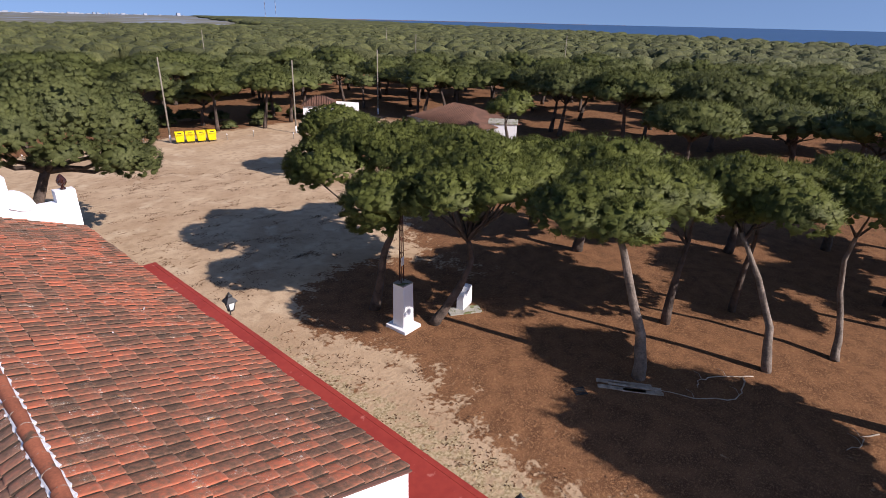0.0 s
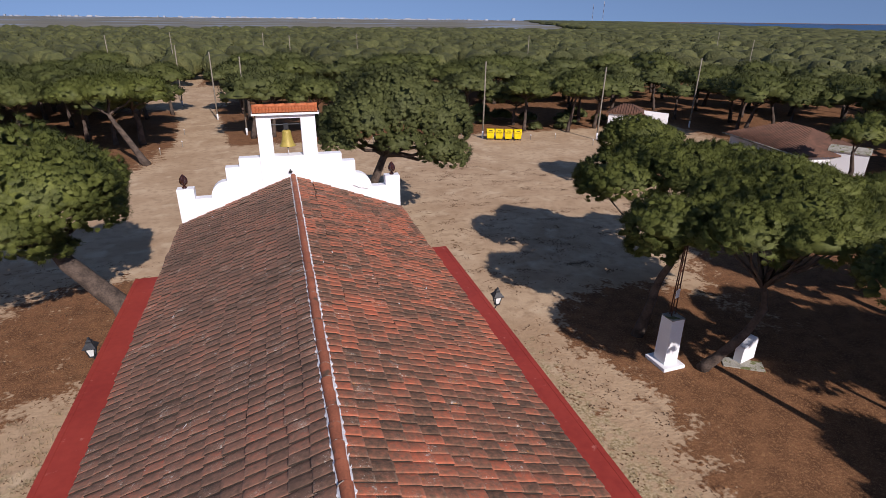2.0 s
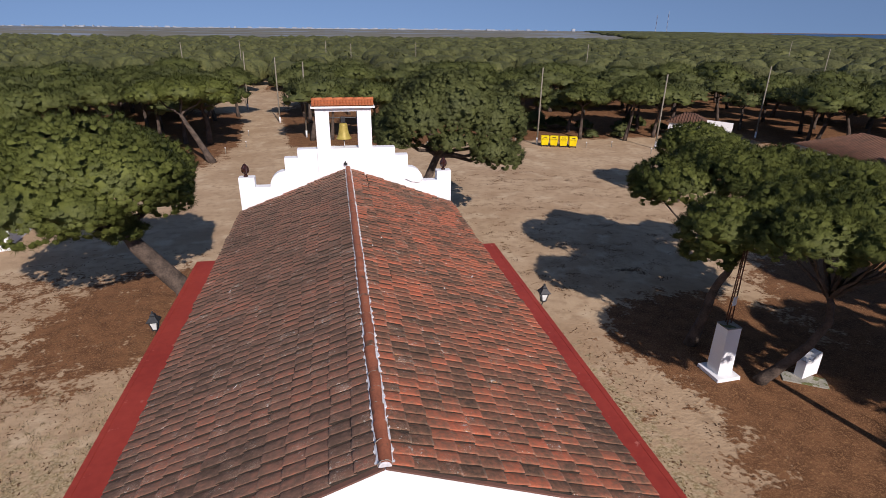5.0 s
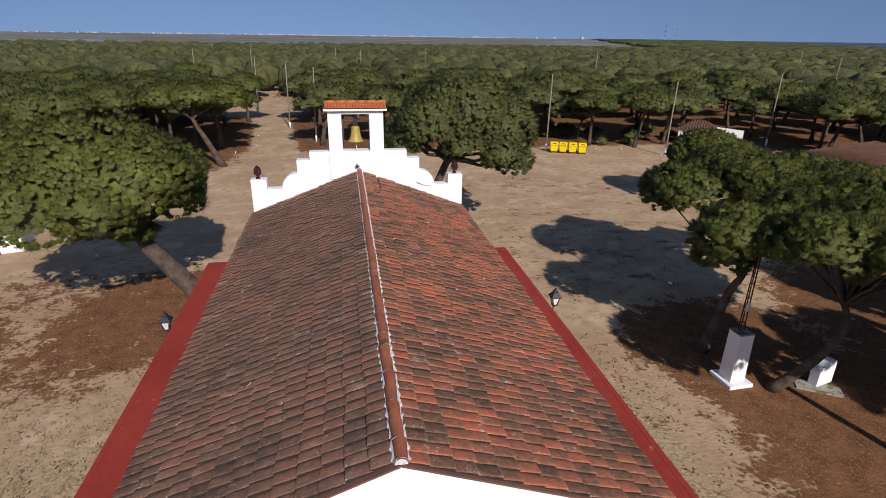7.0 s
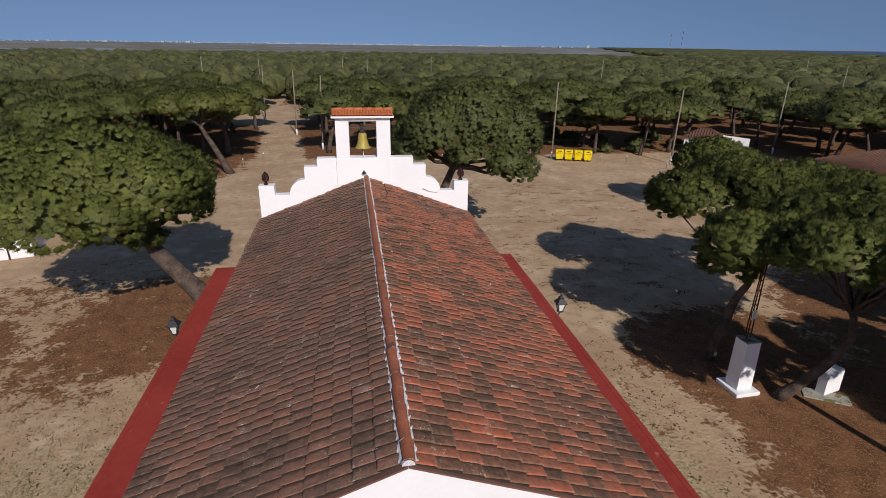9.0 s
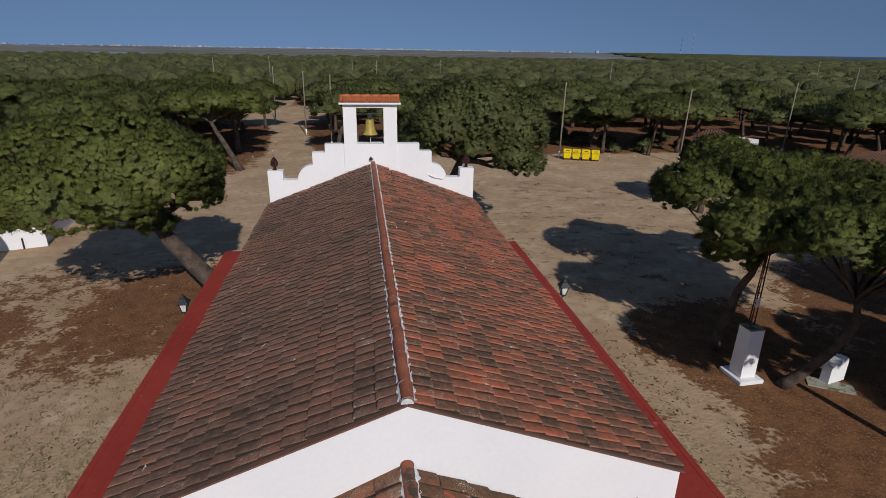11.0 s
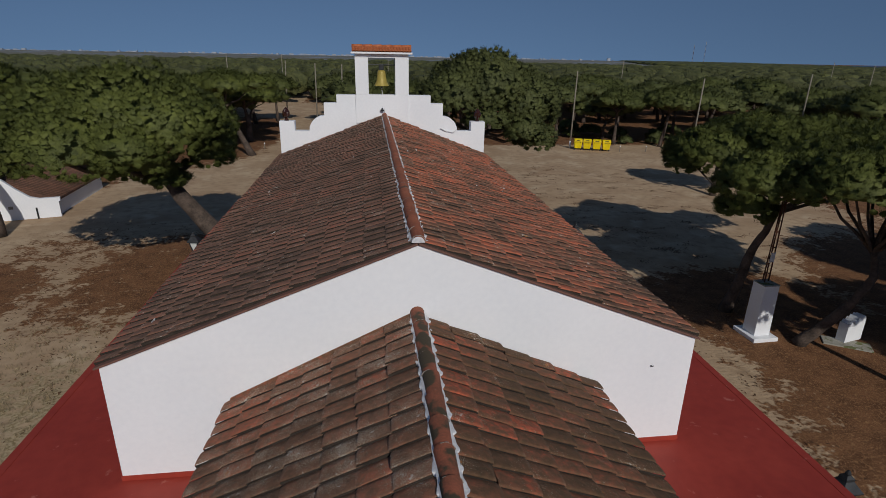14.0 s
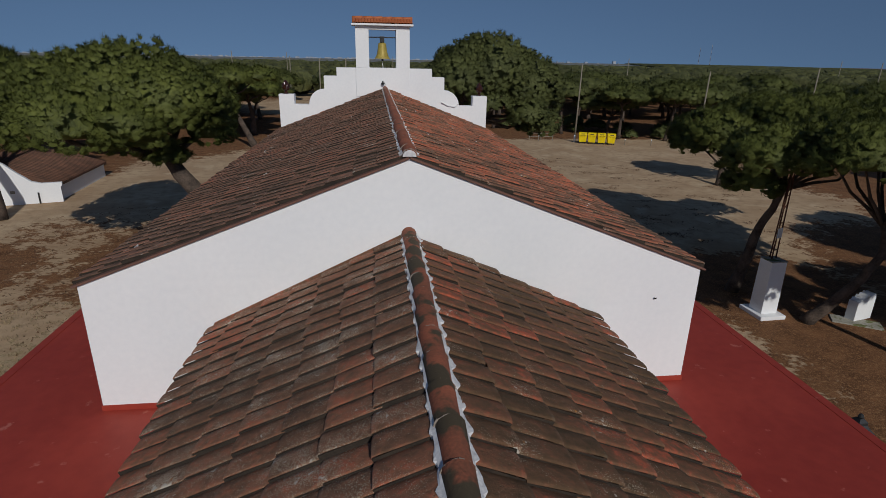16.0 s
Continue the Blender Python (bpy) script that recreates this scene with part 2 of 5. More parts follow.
SEA = material("sea_water", (0.012, 0.05, 0.13), (0.018, 0.065, 0.155), 0.35, 0.002, 0.02, 0)
MARSH = material("tidal_marsh", (0.10, 0.095, 0.065), (0.2, 0.19, 0.15), 0.9, 0.003, 0.02, 0, spots=((0.2, 0.25, 0.32), 0.004, 0.46))


def lit_through(m, share):
    """Thin needles let part of the sunlight through."""
    n, link = m.node_tree.nodes, m.node_tree.links.new
    bsdf, out = n["Principled BSDF"], n["Material Output"]
    thin, both = n.new("ShaderNodeBsdfTranslucent"), n.new("ShaderNodeMixShader")
    link(bsdf.inputs["Base Color"].links[0].from_socket, thin.inputs["Color"])
    both.inputs["Fac"].default_value = share
    link(bsdf.outputs[0], both.inputs[1])
    link(thin.outputs[0], both.inputs[2])
    link(both.outputs[0], out.inputs["Surface"])


lit_through(LEAF, 0.2)
lit_through(LEAF_WOOD, 0.15)
lit_through(LEAF_DRY, 0.2)


def ground_material():
    """Pale trodden sand, rust-brown needle litter and thin dry grass, laid by the sheet's own cover maps."""
    m = bpy.data.materials.new("sand_and_needle_litter")
    m.use_nodes = True
    t = m.node_tree
    n, link = t.nodes, t.links.new
    bsdf = n["Principled BSDF"]
    geo = n.new("ShaderNodeNewGeometry")

    def noise_at(scale, detail=4):
        x = n.new("ShaderNodeTexNoise")
        x.inputs["Scale"].default_value, x.inputs["Detail"].default_value = scale, detail
        link(geo.outputs["Position"], x.inputs["Vector"])
        return x.outputs["Fac"]

    def blend(fac, a, b):
        x = n.new("ShaderNodeMix")
        x.data_type = "RGBA"
        link(fac, x.inputs["Factor"])
        for key, v in (("A", a), ("B", b)):
            if isinstance(v, tuple):
                x.inputs[key].default_value = (*v, 1)
            else:
                link(v, x.inputs[key])
        return x.outputs["Result"]

    def cut(value, lo, hi):
        x = n.new("ShaderNodeMapRange")
        x.inputs["From Min"].default_value, x.inputs["From Max"].default_value = lo, hi
        link(value, x.inputs["Value"])
        return x.outputs[0]

    def calc(op, a, b):
        x = n.new("ShaderNodeMath")
        x.operation = op
        for i, v in enumerate((a, b)):
            if isinstance(v, (int, float)):
                x.inputs[i].default_value = v
            else:
                link(v, x.inputs[i])
        return x.outputs[0]

    sand = blend(cut(noise_at(0.25), 0.35, 0.65), (0.375, 0.258, 0.157), (0.488, 0.362, 0.233))
    sand = blend(cut(noise_at(14, 5), 0.62, 0.8), sand, (0.29, 0.207, 0.134))
    sand = blend(cut(noise_at(1.6, 7), 0.48, 0.72), sand, (0.325, 0.226, 0.139))
    sand = blend(cut(noise_at(0.55, 6), 0.56, 0.7), sand, (0.515, 0.398, 0.266))
    litter = blend(cut(noise_at(1.3, 6), 0.35, 0.65), (0.105, 0.048, 0.023), (0.205, 0.098, 0.046))
    litter = blend(cut(noise_at(9, 7), 0.53, 0.66), litter, (0.275, 0.145, 0.067))
    litter = blend(cut(noise_at(26, 4), 0.54, 0.66), litter, (0.31, 0.176, 0.089))
    litter = blend(cut(noise_at(38, 4), 0.56, 0.66), litter, (0.07, 0.033, 0.017))
    at = n.new("ShaderNodeAttribute")
    at.attribute_name = "litter"
    ragged = calc("ADD", at.outputs["Fac"], calc("MULTIPLY", calc("SUBTRACT", noise_at(1.1, 8), 0.5), 1.5))
    crumbs = calc("MULTIPLY", calc("SUBTRACT", noise_at(5.0, 6), 0.5), 1.1)
    cover = cut(calc("ADD", ragged, crumbs), 0.42, 0.62)
    col = blend(cover, sand, litter)
    at2 = n.new("ShaderNodeAttribute")
    at2.attribute_name = "grass"
    green = cut(calc("ADD", at2.outputs["Fac"], calc("MULTIPLY", calc("SUBTRACT", noise_at(2.4, 7), 0.5), 1.6)), 0.5, 0.8)
    col = blend(green, col, blend(cut(noise_at(9, 5), 0.4, 0.6), (0.25, 0.19, 0.10), (0.43, 0.34, 0.21)))
    # brown leaf drifts in short broken rows on the open sand
    stretch = n.new("ShaderNodeMapping")
    stretch.inputs["Scale"].default_value, stretch.inputs["Rotation"].default_value = (0.95, 2.4, 1.0), (0, 0, 0.2)
    link(geo.outputs["Position"], stretch.inputs["Vector"])
    rows = n.new("ShaderNodeTexNoise")
    rows.inputs["Scale"].default_value, rows.inputs["Detail"].default_value, rows.inputs["Roughness"].default_value = 1.0, 5, 0.62
    link(stretch.outputs[0], rows.inputs["Vector"])
    at3 = n.new("ShaderNodeAttribute")
    at3.attribute_name = "drift"
    drift = cut(calc("ADD", rows.outputs["Fac"], calc("MULTIPLY", calc("SUBTRACT", at3.outputs["Fac"], 1.0), 0.3)), 0.60, 0.65)
    col = blend(calc("MULTIPLY", drift, 0.9), col, blend(cut(noise_at(30, 3), 0.4, 0.6), (0.12, 0.066, 0.033), (0.22, 0.128, 0.064)))
    link(col, bsdf.inputs["Base Color"])
    bsdf.inputs["Roughness"].default_value, bsdf.inputs["Specular IOR Level"].default_value = 0.95, 0.15
    b = n.new("ShaderNodeBump")
    b.inputs["Strength"].default_value, b.inputs["Distance"].default_value = 0.6, 0.06
    link(calc("ADD", noise_at(6, 8), calc("MULTIPLY", cover, 0.3)), b.inputs["Height"])
    link(b.outputs[0], bsdf.inputs["Normal"])
    return m


# ---- builders ----
def mesh(name, verts, faces, mat, smooth=False):
    me = bpy.data.meshes.new(name)
    me.from_pydata([tuple(v) for v in verts], [], [tuple(f) for f in faces])
    me.materials.append(mat)
    if smooth:
        me.polygons.foreach_set("use_smooth", [True] * len(me.polygons))
    me.update()
    return me


def part(name, me, parent, label=""):
    ob = new(name, me)
    ob.parent = parent
    if label:
        tagged(ob, label)
    return ob


def thing(name, label, category, group="", at=(0, 0, 0), turn=0.0, kind=""):
    ob = new(name)
    ob.matrix_world = pose(*at, 0, 0, turn)
    return tagged(ob, label, category, group, kind)


class Shape:
    """Vertices and faces gathered for one mesh."""

    def __init__(self):
        self.v, self.f = [], []

    def add(self, verts, faces):
        k = len(self.v)
        self.v += [tuple(p) for p in verts]
        self.f += [tuple(i + k for i in f) for f in faces]
        return self

    def box(self, lo, hi, m=None):
        x0, y0, z0, x1, y1, z1 = *lo, *hi
        vs = [Vector((x, y, z)) for z in (z0, z1) for x, y in ((x0, y0), (x1, y0), (x1, y1), (x0, y1))]
        if m:
            vs = [m @ v for v in vs]
        return self.add(vs, [(3, 2, 1, 0), (4, 5, 6, 7), (0, 1, 5, 4), (1, 2, 6, 5), (2, 3, 7, 6), (3, 0, 4, 7)])

    def prism(self, outline, axis, a, b):
        """An outline of (across, up) drawn out along x or y from a to b."""
        k = len(outline)
        at = (lambda p, d: (p[0], d, p[1])) if axis == "y" else (lambda p, d: (d, p[0], p[1]))
        vs = [at(p, a) for p in outline] + [at(p, b) for p in outline]
        return self.add(vs, [tuple(range(k))[::-1], tuple(range(k, 2 * k))] + [(i, (i + 1) % k, k + (i + 1) % k, k + i) for i in range(k)])

    def tube(self, points, radii, sides=8, rough=0.0, seed=0):
        """A tapered limb through points."""
        pts = [Vector(p) for p in points]
        base, r = len(self.v), random.Random(seed)
        side = Vector((1, 0, 0))
        for i, p in enumerate(pts):
            way = (pts[min(i + 1, len(pts) - 1)] - pts[max(i - 1, 0)]).normalized()
            u = (side - way * side.dot(way))
            u = u.normalized() if u.length > 0.1 else way.orthogonal().normalized()
            w = way.cross(u)
            for k in range(sides):
                a = 2 * math.pi * k / sides
                q = radii[i] * (1 + rough * r.uniform(-1, 1))
                self.v.append(tuple(p + u * (q * math.cos(a)) + w * (q * math.sin(a))))
        for i in range(len(pts) - 1):
            for k in range(sides):
                a, b = base + i * sides + k, base + i * sides + (k + 1) % sides
                self.f.append((a, b, b + sides, a + sides))
        self.f.append(tuple(base + k for k in range(sides))[::-1])
        self.f.append(tuple(base + (len(pts) - 1) * sides + k for k in range(sides)))
        return self

    def lathe(self, profile, sides=20, centre=(0, 0, 0)):
        """(radius, height) pairs turned about z."""
        base = len(self.v)
        for r, z in profile:
            for k in range(sides):
                a = 2 * math.pi * k / sides
                self.v.append((centre[0] + r * math.cos(a), centre[1] + r * math.sin(a), centre[2] + z))
        for i in range(len(profile) - 1):
            for k in range(sides):
                a, b = base + i * sides + k, base + i * sides + (k + 1) % sides
                self.f.append((a, b, b + sides, a + sides))
        self.f.append(tuple(base + k for k in range(sides))[::-1])
        self.f.append(tuple(base + (len(profile) - 1) * sides + k for k in range(sides)))
        return self

    def mesh(self, name, mat, smooth=False, bevel=0.0):
        me = mesh(name, self.v, self.f, mat, smooth)
        if bevel:
            bm = bmesh.new()
            bm.from_mesh(me)
            sharp = [e for e in bm.edges if len(e.link_faces) == 2 and e.calc_face_angle(0) > 0.5]
            bmesh.ops.bevel(bm, geom=sharp, offset=bevel, segments=2, affect="EDGES", profile=0.6)
            bm.to_mesh(me)
            bm.free()
        return me


# ---- ground, water and distance ----
def smooth01(a):
    a = np.clip(a, 0, 1)
    return a * a * (3 - 2 * a)


def axis_steps(lo, hi, step, far):
    out = [lo - far * k for k in (1.0, 0.55, 0.3, 0.16, 0.085, 0.045, 0.022, 0.01, 0.004)]
    return np.array(out + list(np.arange(lo, hi, step)) + [hi + far * k for k in (0, 0.004, 0.01, 0.022, 0.045, 0.085, 0.16, 0.3, 0.55, 1.0)])


PATH_LINE = np.array([(-7.0, 48.0), (-9.0, 62.0), (-11.0, 80.0), (-15.0, 105.0), (-19.0, 135.0), (-20.0, 170.0)])


def path_distance(x, y):
    best = np.full(np.shape(x), 1e9)
    for a, b in zip(PATH_LINE[:-1], PATH_LINE[1:]):
        d = b - a
        s = np.clip(((x - a[0]) * d[0] + (y - a[1]) * d[1]) / (d @ d), 0, 1)
        best = np.minimum(best, np.hypot(x - a[0] - s * d[0], y - a[1] - s * d[1]))
    return best


def blob(x, y, cx, cy, rx, ry, soft=0.5):
    r = np.hypot((x - cx) / rx, (y - cy) / ry)
    return smooth01((1 + soft - r) / (2 * soft))


def build_ground():
    xs, ys = axis_steps(-42, 72, 0.8, 4400), axis_steps(-26, 96, 0.8, 4400)
    gx, gy = np.meshgrid(xs, ys)
    x, y = gx.ravel(), gy.ravel()
    nx, ny = len(xs), len(ys)
    idx = np.arange(nx * ny).reshape(ny, nx)
    faces = np.stack([idx[:-1, :-1], idx[:-1, 1:], idx[1:, 1:], idx[1:, :-1]], -1).reshape(-1, 4)
    me = bpy.data.meshes.new("ground")
    me.from_pydata(np.stack([x, y, 0 * x], 1).tolist(), [], faces.tolist())
    me.materials.append(ground_material())
    litter = np.zeros_like(x)
    for b in ((22.6, 2, 11.2, 11.5, 0.25), (17.5, 11, 4.4, 5.5, 0.4), (40, 2, 16, 26, 0.3), (44, 36, 10, 14, 0.4), (30, 15, 8, 9, 0.4), (17, 14.5, 5.2, 4.5, 0.4),
              (-20, 18, 4, 5, 0.6), (-23, 60, 10, 13, 0.4), (-30, 45, 8, 10, 0.5)):
        litter = np.maximum(litter, blob(x, y, *b))
    litter = np.maximum.reduce([litter, 0.86 * blob(x, y, -11.0, 21.5, 4.4, 6.0, 0.4), 0.5 * blob(x, y, -17.5, 25, 4.5, 3.5, 0.6), 0.62 * blob(x, y, -13.0, 18.5, 3.2, 5, 0.5), 0.40 * blob(x, y, 9.6, 31.5, 2.6, 4.6, 0.6)])
    woods = np.maximum.reduce([smooth01((y - 60.5) / 4), smooth01((x - 50) / 8), smooth01((-28 - x) / 8)])
    litter = np.maximum(litter, 0.95 * woods)
    litter *= smooth01((path_distance(x, y) - 1.9) / 1.8)
    litter *= 1 - 0.9 * blob(x, y, -17, 108, 13, 15, 0.3)
    plaza = blob(x, y, 14, 42, 17, 14, 0.25)
    litter = np.maximum(litter * (1 - plaza), 0.16 * plaza)
    litter = np.maximum(litter, 0.3 * blob(x, y, 9.5, 2, 3.5, 16, 0.4))
    grass = np.maximum.reduce([0.72 * blob(x, y, -11, 4.5, 5.5, 8.5, 0.35), 0.74 * blob(x, y, 9.0, 2, 2.7, 15, 0.45), 0.5 * blob(x, y, 7.5, 12.5, 2.4, 3.5, 0.5), 0.3 * blob(x, y, -22, 36, 8, 8, 0.5)])
    drift = np.maximum.reduce([0.85 * blob(x, y, 15, 40, 14, 14, 0.35), 1.0 * blob(x, y, 10.5, 29, 4, 9, 0.4), 1.0 * blob(x, y, -16, 24, 8, 9, 0.4), 0.7 * blob(x, y, -9, 70, 9, 30, 0.3), 0.85 * blob(x, y, 11.0, 4, 2.4, 14, 0.4)])
    for key, data in (("litter", litter), ("grass", grass), ("drift", drift)):
        me.attributes.new(key, "FLOAT", "POINT").data.foreach_set("value", data.astype(np.float32))
    me.update()
    return tagged(new("ground", me), "pale trodden sand with rust-brown pine needle litter", "ground", kind="structure")


build_ground()
COAST = Vector((0.5, 0.866, 0))
COAST_SIDE = Vector((0.866, -0.5, 0))


def far_sheet(name, corners, mat, label):
    return tagged(new(name, mesh(name, corners, [tuple(range(len(corners)))], mat)), label, name, kind="structure")


sea_a = COAST_SIDE * 300 - COAST * 1500
far_sheet("sea", [tuple(p + Vector((0, 0, 0.3))) for p in (sea_a, sea_a + COAST_SIDE * 4200, sea_a + COAST_SIDE * 3300 + COAST * 5200, sea_a + COAST_SIDE * 60 + COAST * 5700)], SEA, "deep blue sea beyond the pine woods")
far_sheet("marsh", [(-4300, 460, 0.25), (300, 460, 0.25), (1110, 2300, 0.25), (1990, 4300, 0.25), (-4300, 4300, 0.25)], MARSH, "flat brown tidal marsh with grey water channels")


def build_city():
    """Low white town far across the marsh."""
    s, r = Shape(), random.Random(5)
    for k in range(420):
        az = r.triangular(-46, 25, 14) if k % 3 else r.uniform(-50, 10)
        d = r.uniform(3900, 4350)
        x, y = d * math.sin(radians(az)), d * math.cos(radians(az))
        w, h = r.uniform(5, 26), r.choice((2, 3, 3, 4, 5, 6, 8, 11))
        if 21 < az < 25:
            h *= 1.7
        s.box((x - w / 2, y - 6, 0), (x + w / 2, y + 6, h * 0.9))
    tagged(new("town_skyline", s.mesh("town_skyline", WHITE_FAR)), "distant low white town beyond the marsh", "town", kind="stuff")


build_city()


# ---- chapel ----
RIDGE_Z, EAVE_Z, HALF, LENGTH = 8.39, 6.79, 4.2, 16.14
FLAT_Z, FLAT_X, FLAT_Y0, FLAT_Y1 = 4.95, 6.05, -9.6, 15.75
ANNEX_Z, ANNEX_EAVE, ANNEX_HALF, ANNEX_Y = 7.37, 6.13, 2.60, -8.6
chapel = thing("chapel", "whitewashed chapel with weathered clay tile roofs and red-painted flat side roofs", "chapel")

lower = Shape()
for sx in (-1, 1):
    lower.box((min(sx * (FLAT_X - 0.3), sx * FLAT_X), FLAT_Y0, 0), (max(sx * (FLAT_X - 0.3), sx * FLAT_X), FLAT_Y1, FLAT_Z - 0.12))
lower.box((-FLAT_X + 0.3, FLAT_Y0, 0), (FLAT_X - 0.3, FLAT_Y0 + 0.3, FLAT_Z - 0.12))
for sx in (-1, 1):
    lower.box((min(sx * 4.22, sx * (FLAT_X - 0.3)), FLAT_Y1 - 0.3, 0), (max(sx * 4.22, sx * (FLAT_X - 0.3)), FLAT_Y1, FLAT_Z - 0.12))
part("lower_wall", lower.mesh("lower_wall", WHITE), chapel, "whitewashed lower outer wall")
flat = Shape()
flat.box((-FLAT_X - 0.04, FLAT_Y0 - 0.04, FLAT_Z - 0.12), (FLAT_X + 0.04, FLAT_Y1 + 0.04, FLAT_Z))
part("flat_roof", flat.mesh("flat_roof", RED, bevel=0.015), chapel, "flat roof painted brick red")
lip = Shape()
for sx in (-1, 1):
    lip.box((min(sx * (FLAT_X - 0.1), sx * (FLAT_X + 0.04)), FLAT_Y0, FLAT_Z), (max(sx * (FLAT_X - 0.1), sx * (FLAT_X + 0.04)), FLAT_Y1, FLAT_Z + 0.007))
part("roof_lip", lip.mesh("roof_lip", RED), chapel, "raised red-painted roof edge")

nave = Shape()
for sx in (-1, 1):
    nave.box((min(sx * 3.85, sx * 4.12), 0.3, FLAT_Z), (max(sx * 3.85, sx * 4.12), LENGTH, EAVE_Z - 0.02))
part("nave_wall", nave.mesh("nave_wall", WHITE), chapel, "whitewashed upper side walls")
gable = Shape().prism([(-HALF, FLAT_Z), (HALF, FLAT_Z), (HALF, EAVE_Z), (0, RIDGE_Z), (-HALF, EAVE_Z)], "y", 0.0, 0.3)
part("gable_wall", gable.mesh("gable_wall", WHITE, bevel=0.012), chapel, "whitewashed rear gable wall")
dado = Shape().box((-HALF - 0.012, -0.012, FLAT_Z), (HALF + 0.012, 0.31, FLAT_Z + 0.08))
for sx in (-1, 1):
    dado.box((min(sx * 4.1, sx * 4.132), 0.31, FLAT_Z), (max(sx * 4.1, sx * 4.132), LENGTH - 0.01, FLAT_Z + 0.08))
part("dado", dado.mesh("dado", RED), chapel, "red-painted band at the foot of the wall")
annex = Shape()
for sx in (-1, 1):
    annex.box((min(sx * 2.2, sx * 2.45), ANNEX_Y, FLAT_Z), (max(sx * 2.2, sx * 2.45), 0.0, ANNEX_EAVE - 0.02))
annex.prism([(-2.45, FLAT_Z), (2.45, FLAT_Z), (2.45, ANNEX_EAVE), (0, ANNEX_Z - 0.05), (-2.45, ANNEX_EAVE)], "y", ANNEX_Y - 0.25, ANNEX_Y)
part("annex_wall", annex.mesh("annex_wall", WHITE), chapel, "whitewashed walls of the rear annex")


def tile_mesh(name, mat, width, length, mirror=False, high=0.046):
    """One clay roof tile: a raised roll along one edge that falls to a pan, its lower end lifted over the next."""
    us = np.array([0.0, 0.015, 0.06, 0.14, 0.24, 0.36, 0.52, 0.72, 0.88, 1.0])
    prof = high * np.array([0.88, 0.96, 1.0, 1.0, 0.99, 0.96, 0.90, 0.76, 0.50, 0.20])
    if mirror:
        prof[:3] = high * np.array([0.70, 0.86, 0.97])
        us, prof = (1 - us)[::-1], prof[::-1]
    n = len(us)
    rows = ((0.0, 0.0, 0.0), (length - 0.045, 0.029, 0.0), (length - 0.012, 0.031, 1.0), (length, 0.024, 1.0), (length, 0.024, 0.0), (length - 0.004, 0.006, 0.0))
    v = [(u * width, y, p + dz) for y, dz, _ in rows for u, p in zip(us, prof)]
    rim = [w for _, _, w in rows for _ in us]
    f = [(k * n + i, k * n + i + 1, (k + 1) * n + i + 1, (k + 1) * n + i) for k in (0, 1, 2, 4) for i in range(n - 1)]
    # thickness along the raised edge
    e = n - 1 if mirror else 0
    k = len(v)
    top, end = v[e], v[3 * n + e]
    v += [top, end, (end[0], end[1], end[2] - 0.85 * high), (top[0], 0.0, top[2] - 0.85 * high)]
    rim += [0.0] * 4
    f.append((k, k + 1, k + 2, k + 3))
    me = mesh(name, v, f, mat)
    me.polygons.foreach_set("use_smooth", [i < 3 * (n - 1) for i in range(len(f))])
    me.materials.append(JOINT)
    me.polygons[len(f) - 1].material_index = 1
    me.attributes.new("rim", "FLOAT", "POINT").data.foreach_set("value", rim)
    return me, np.array(v), f, rim


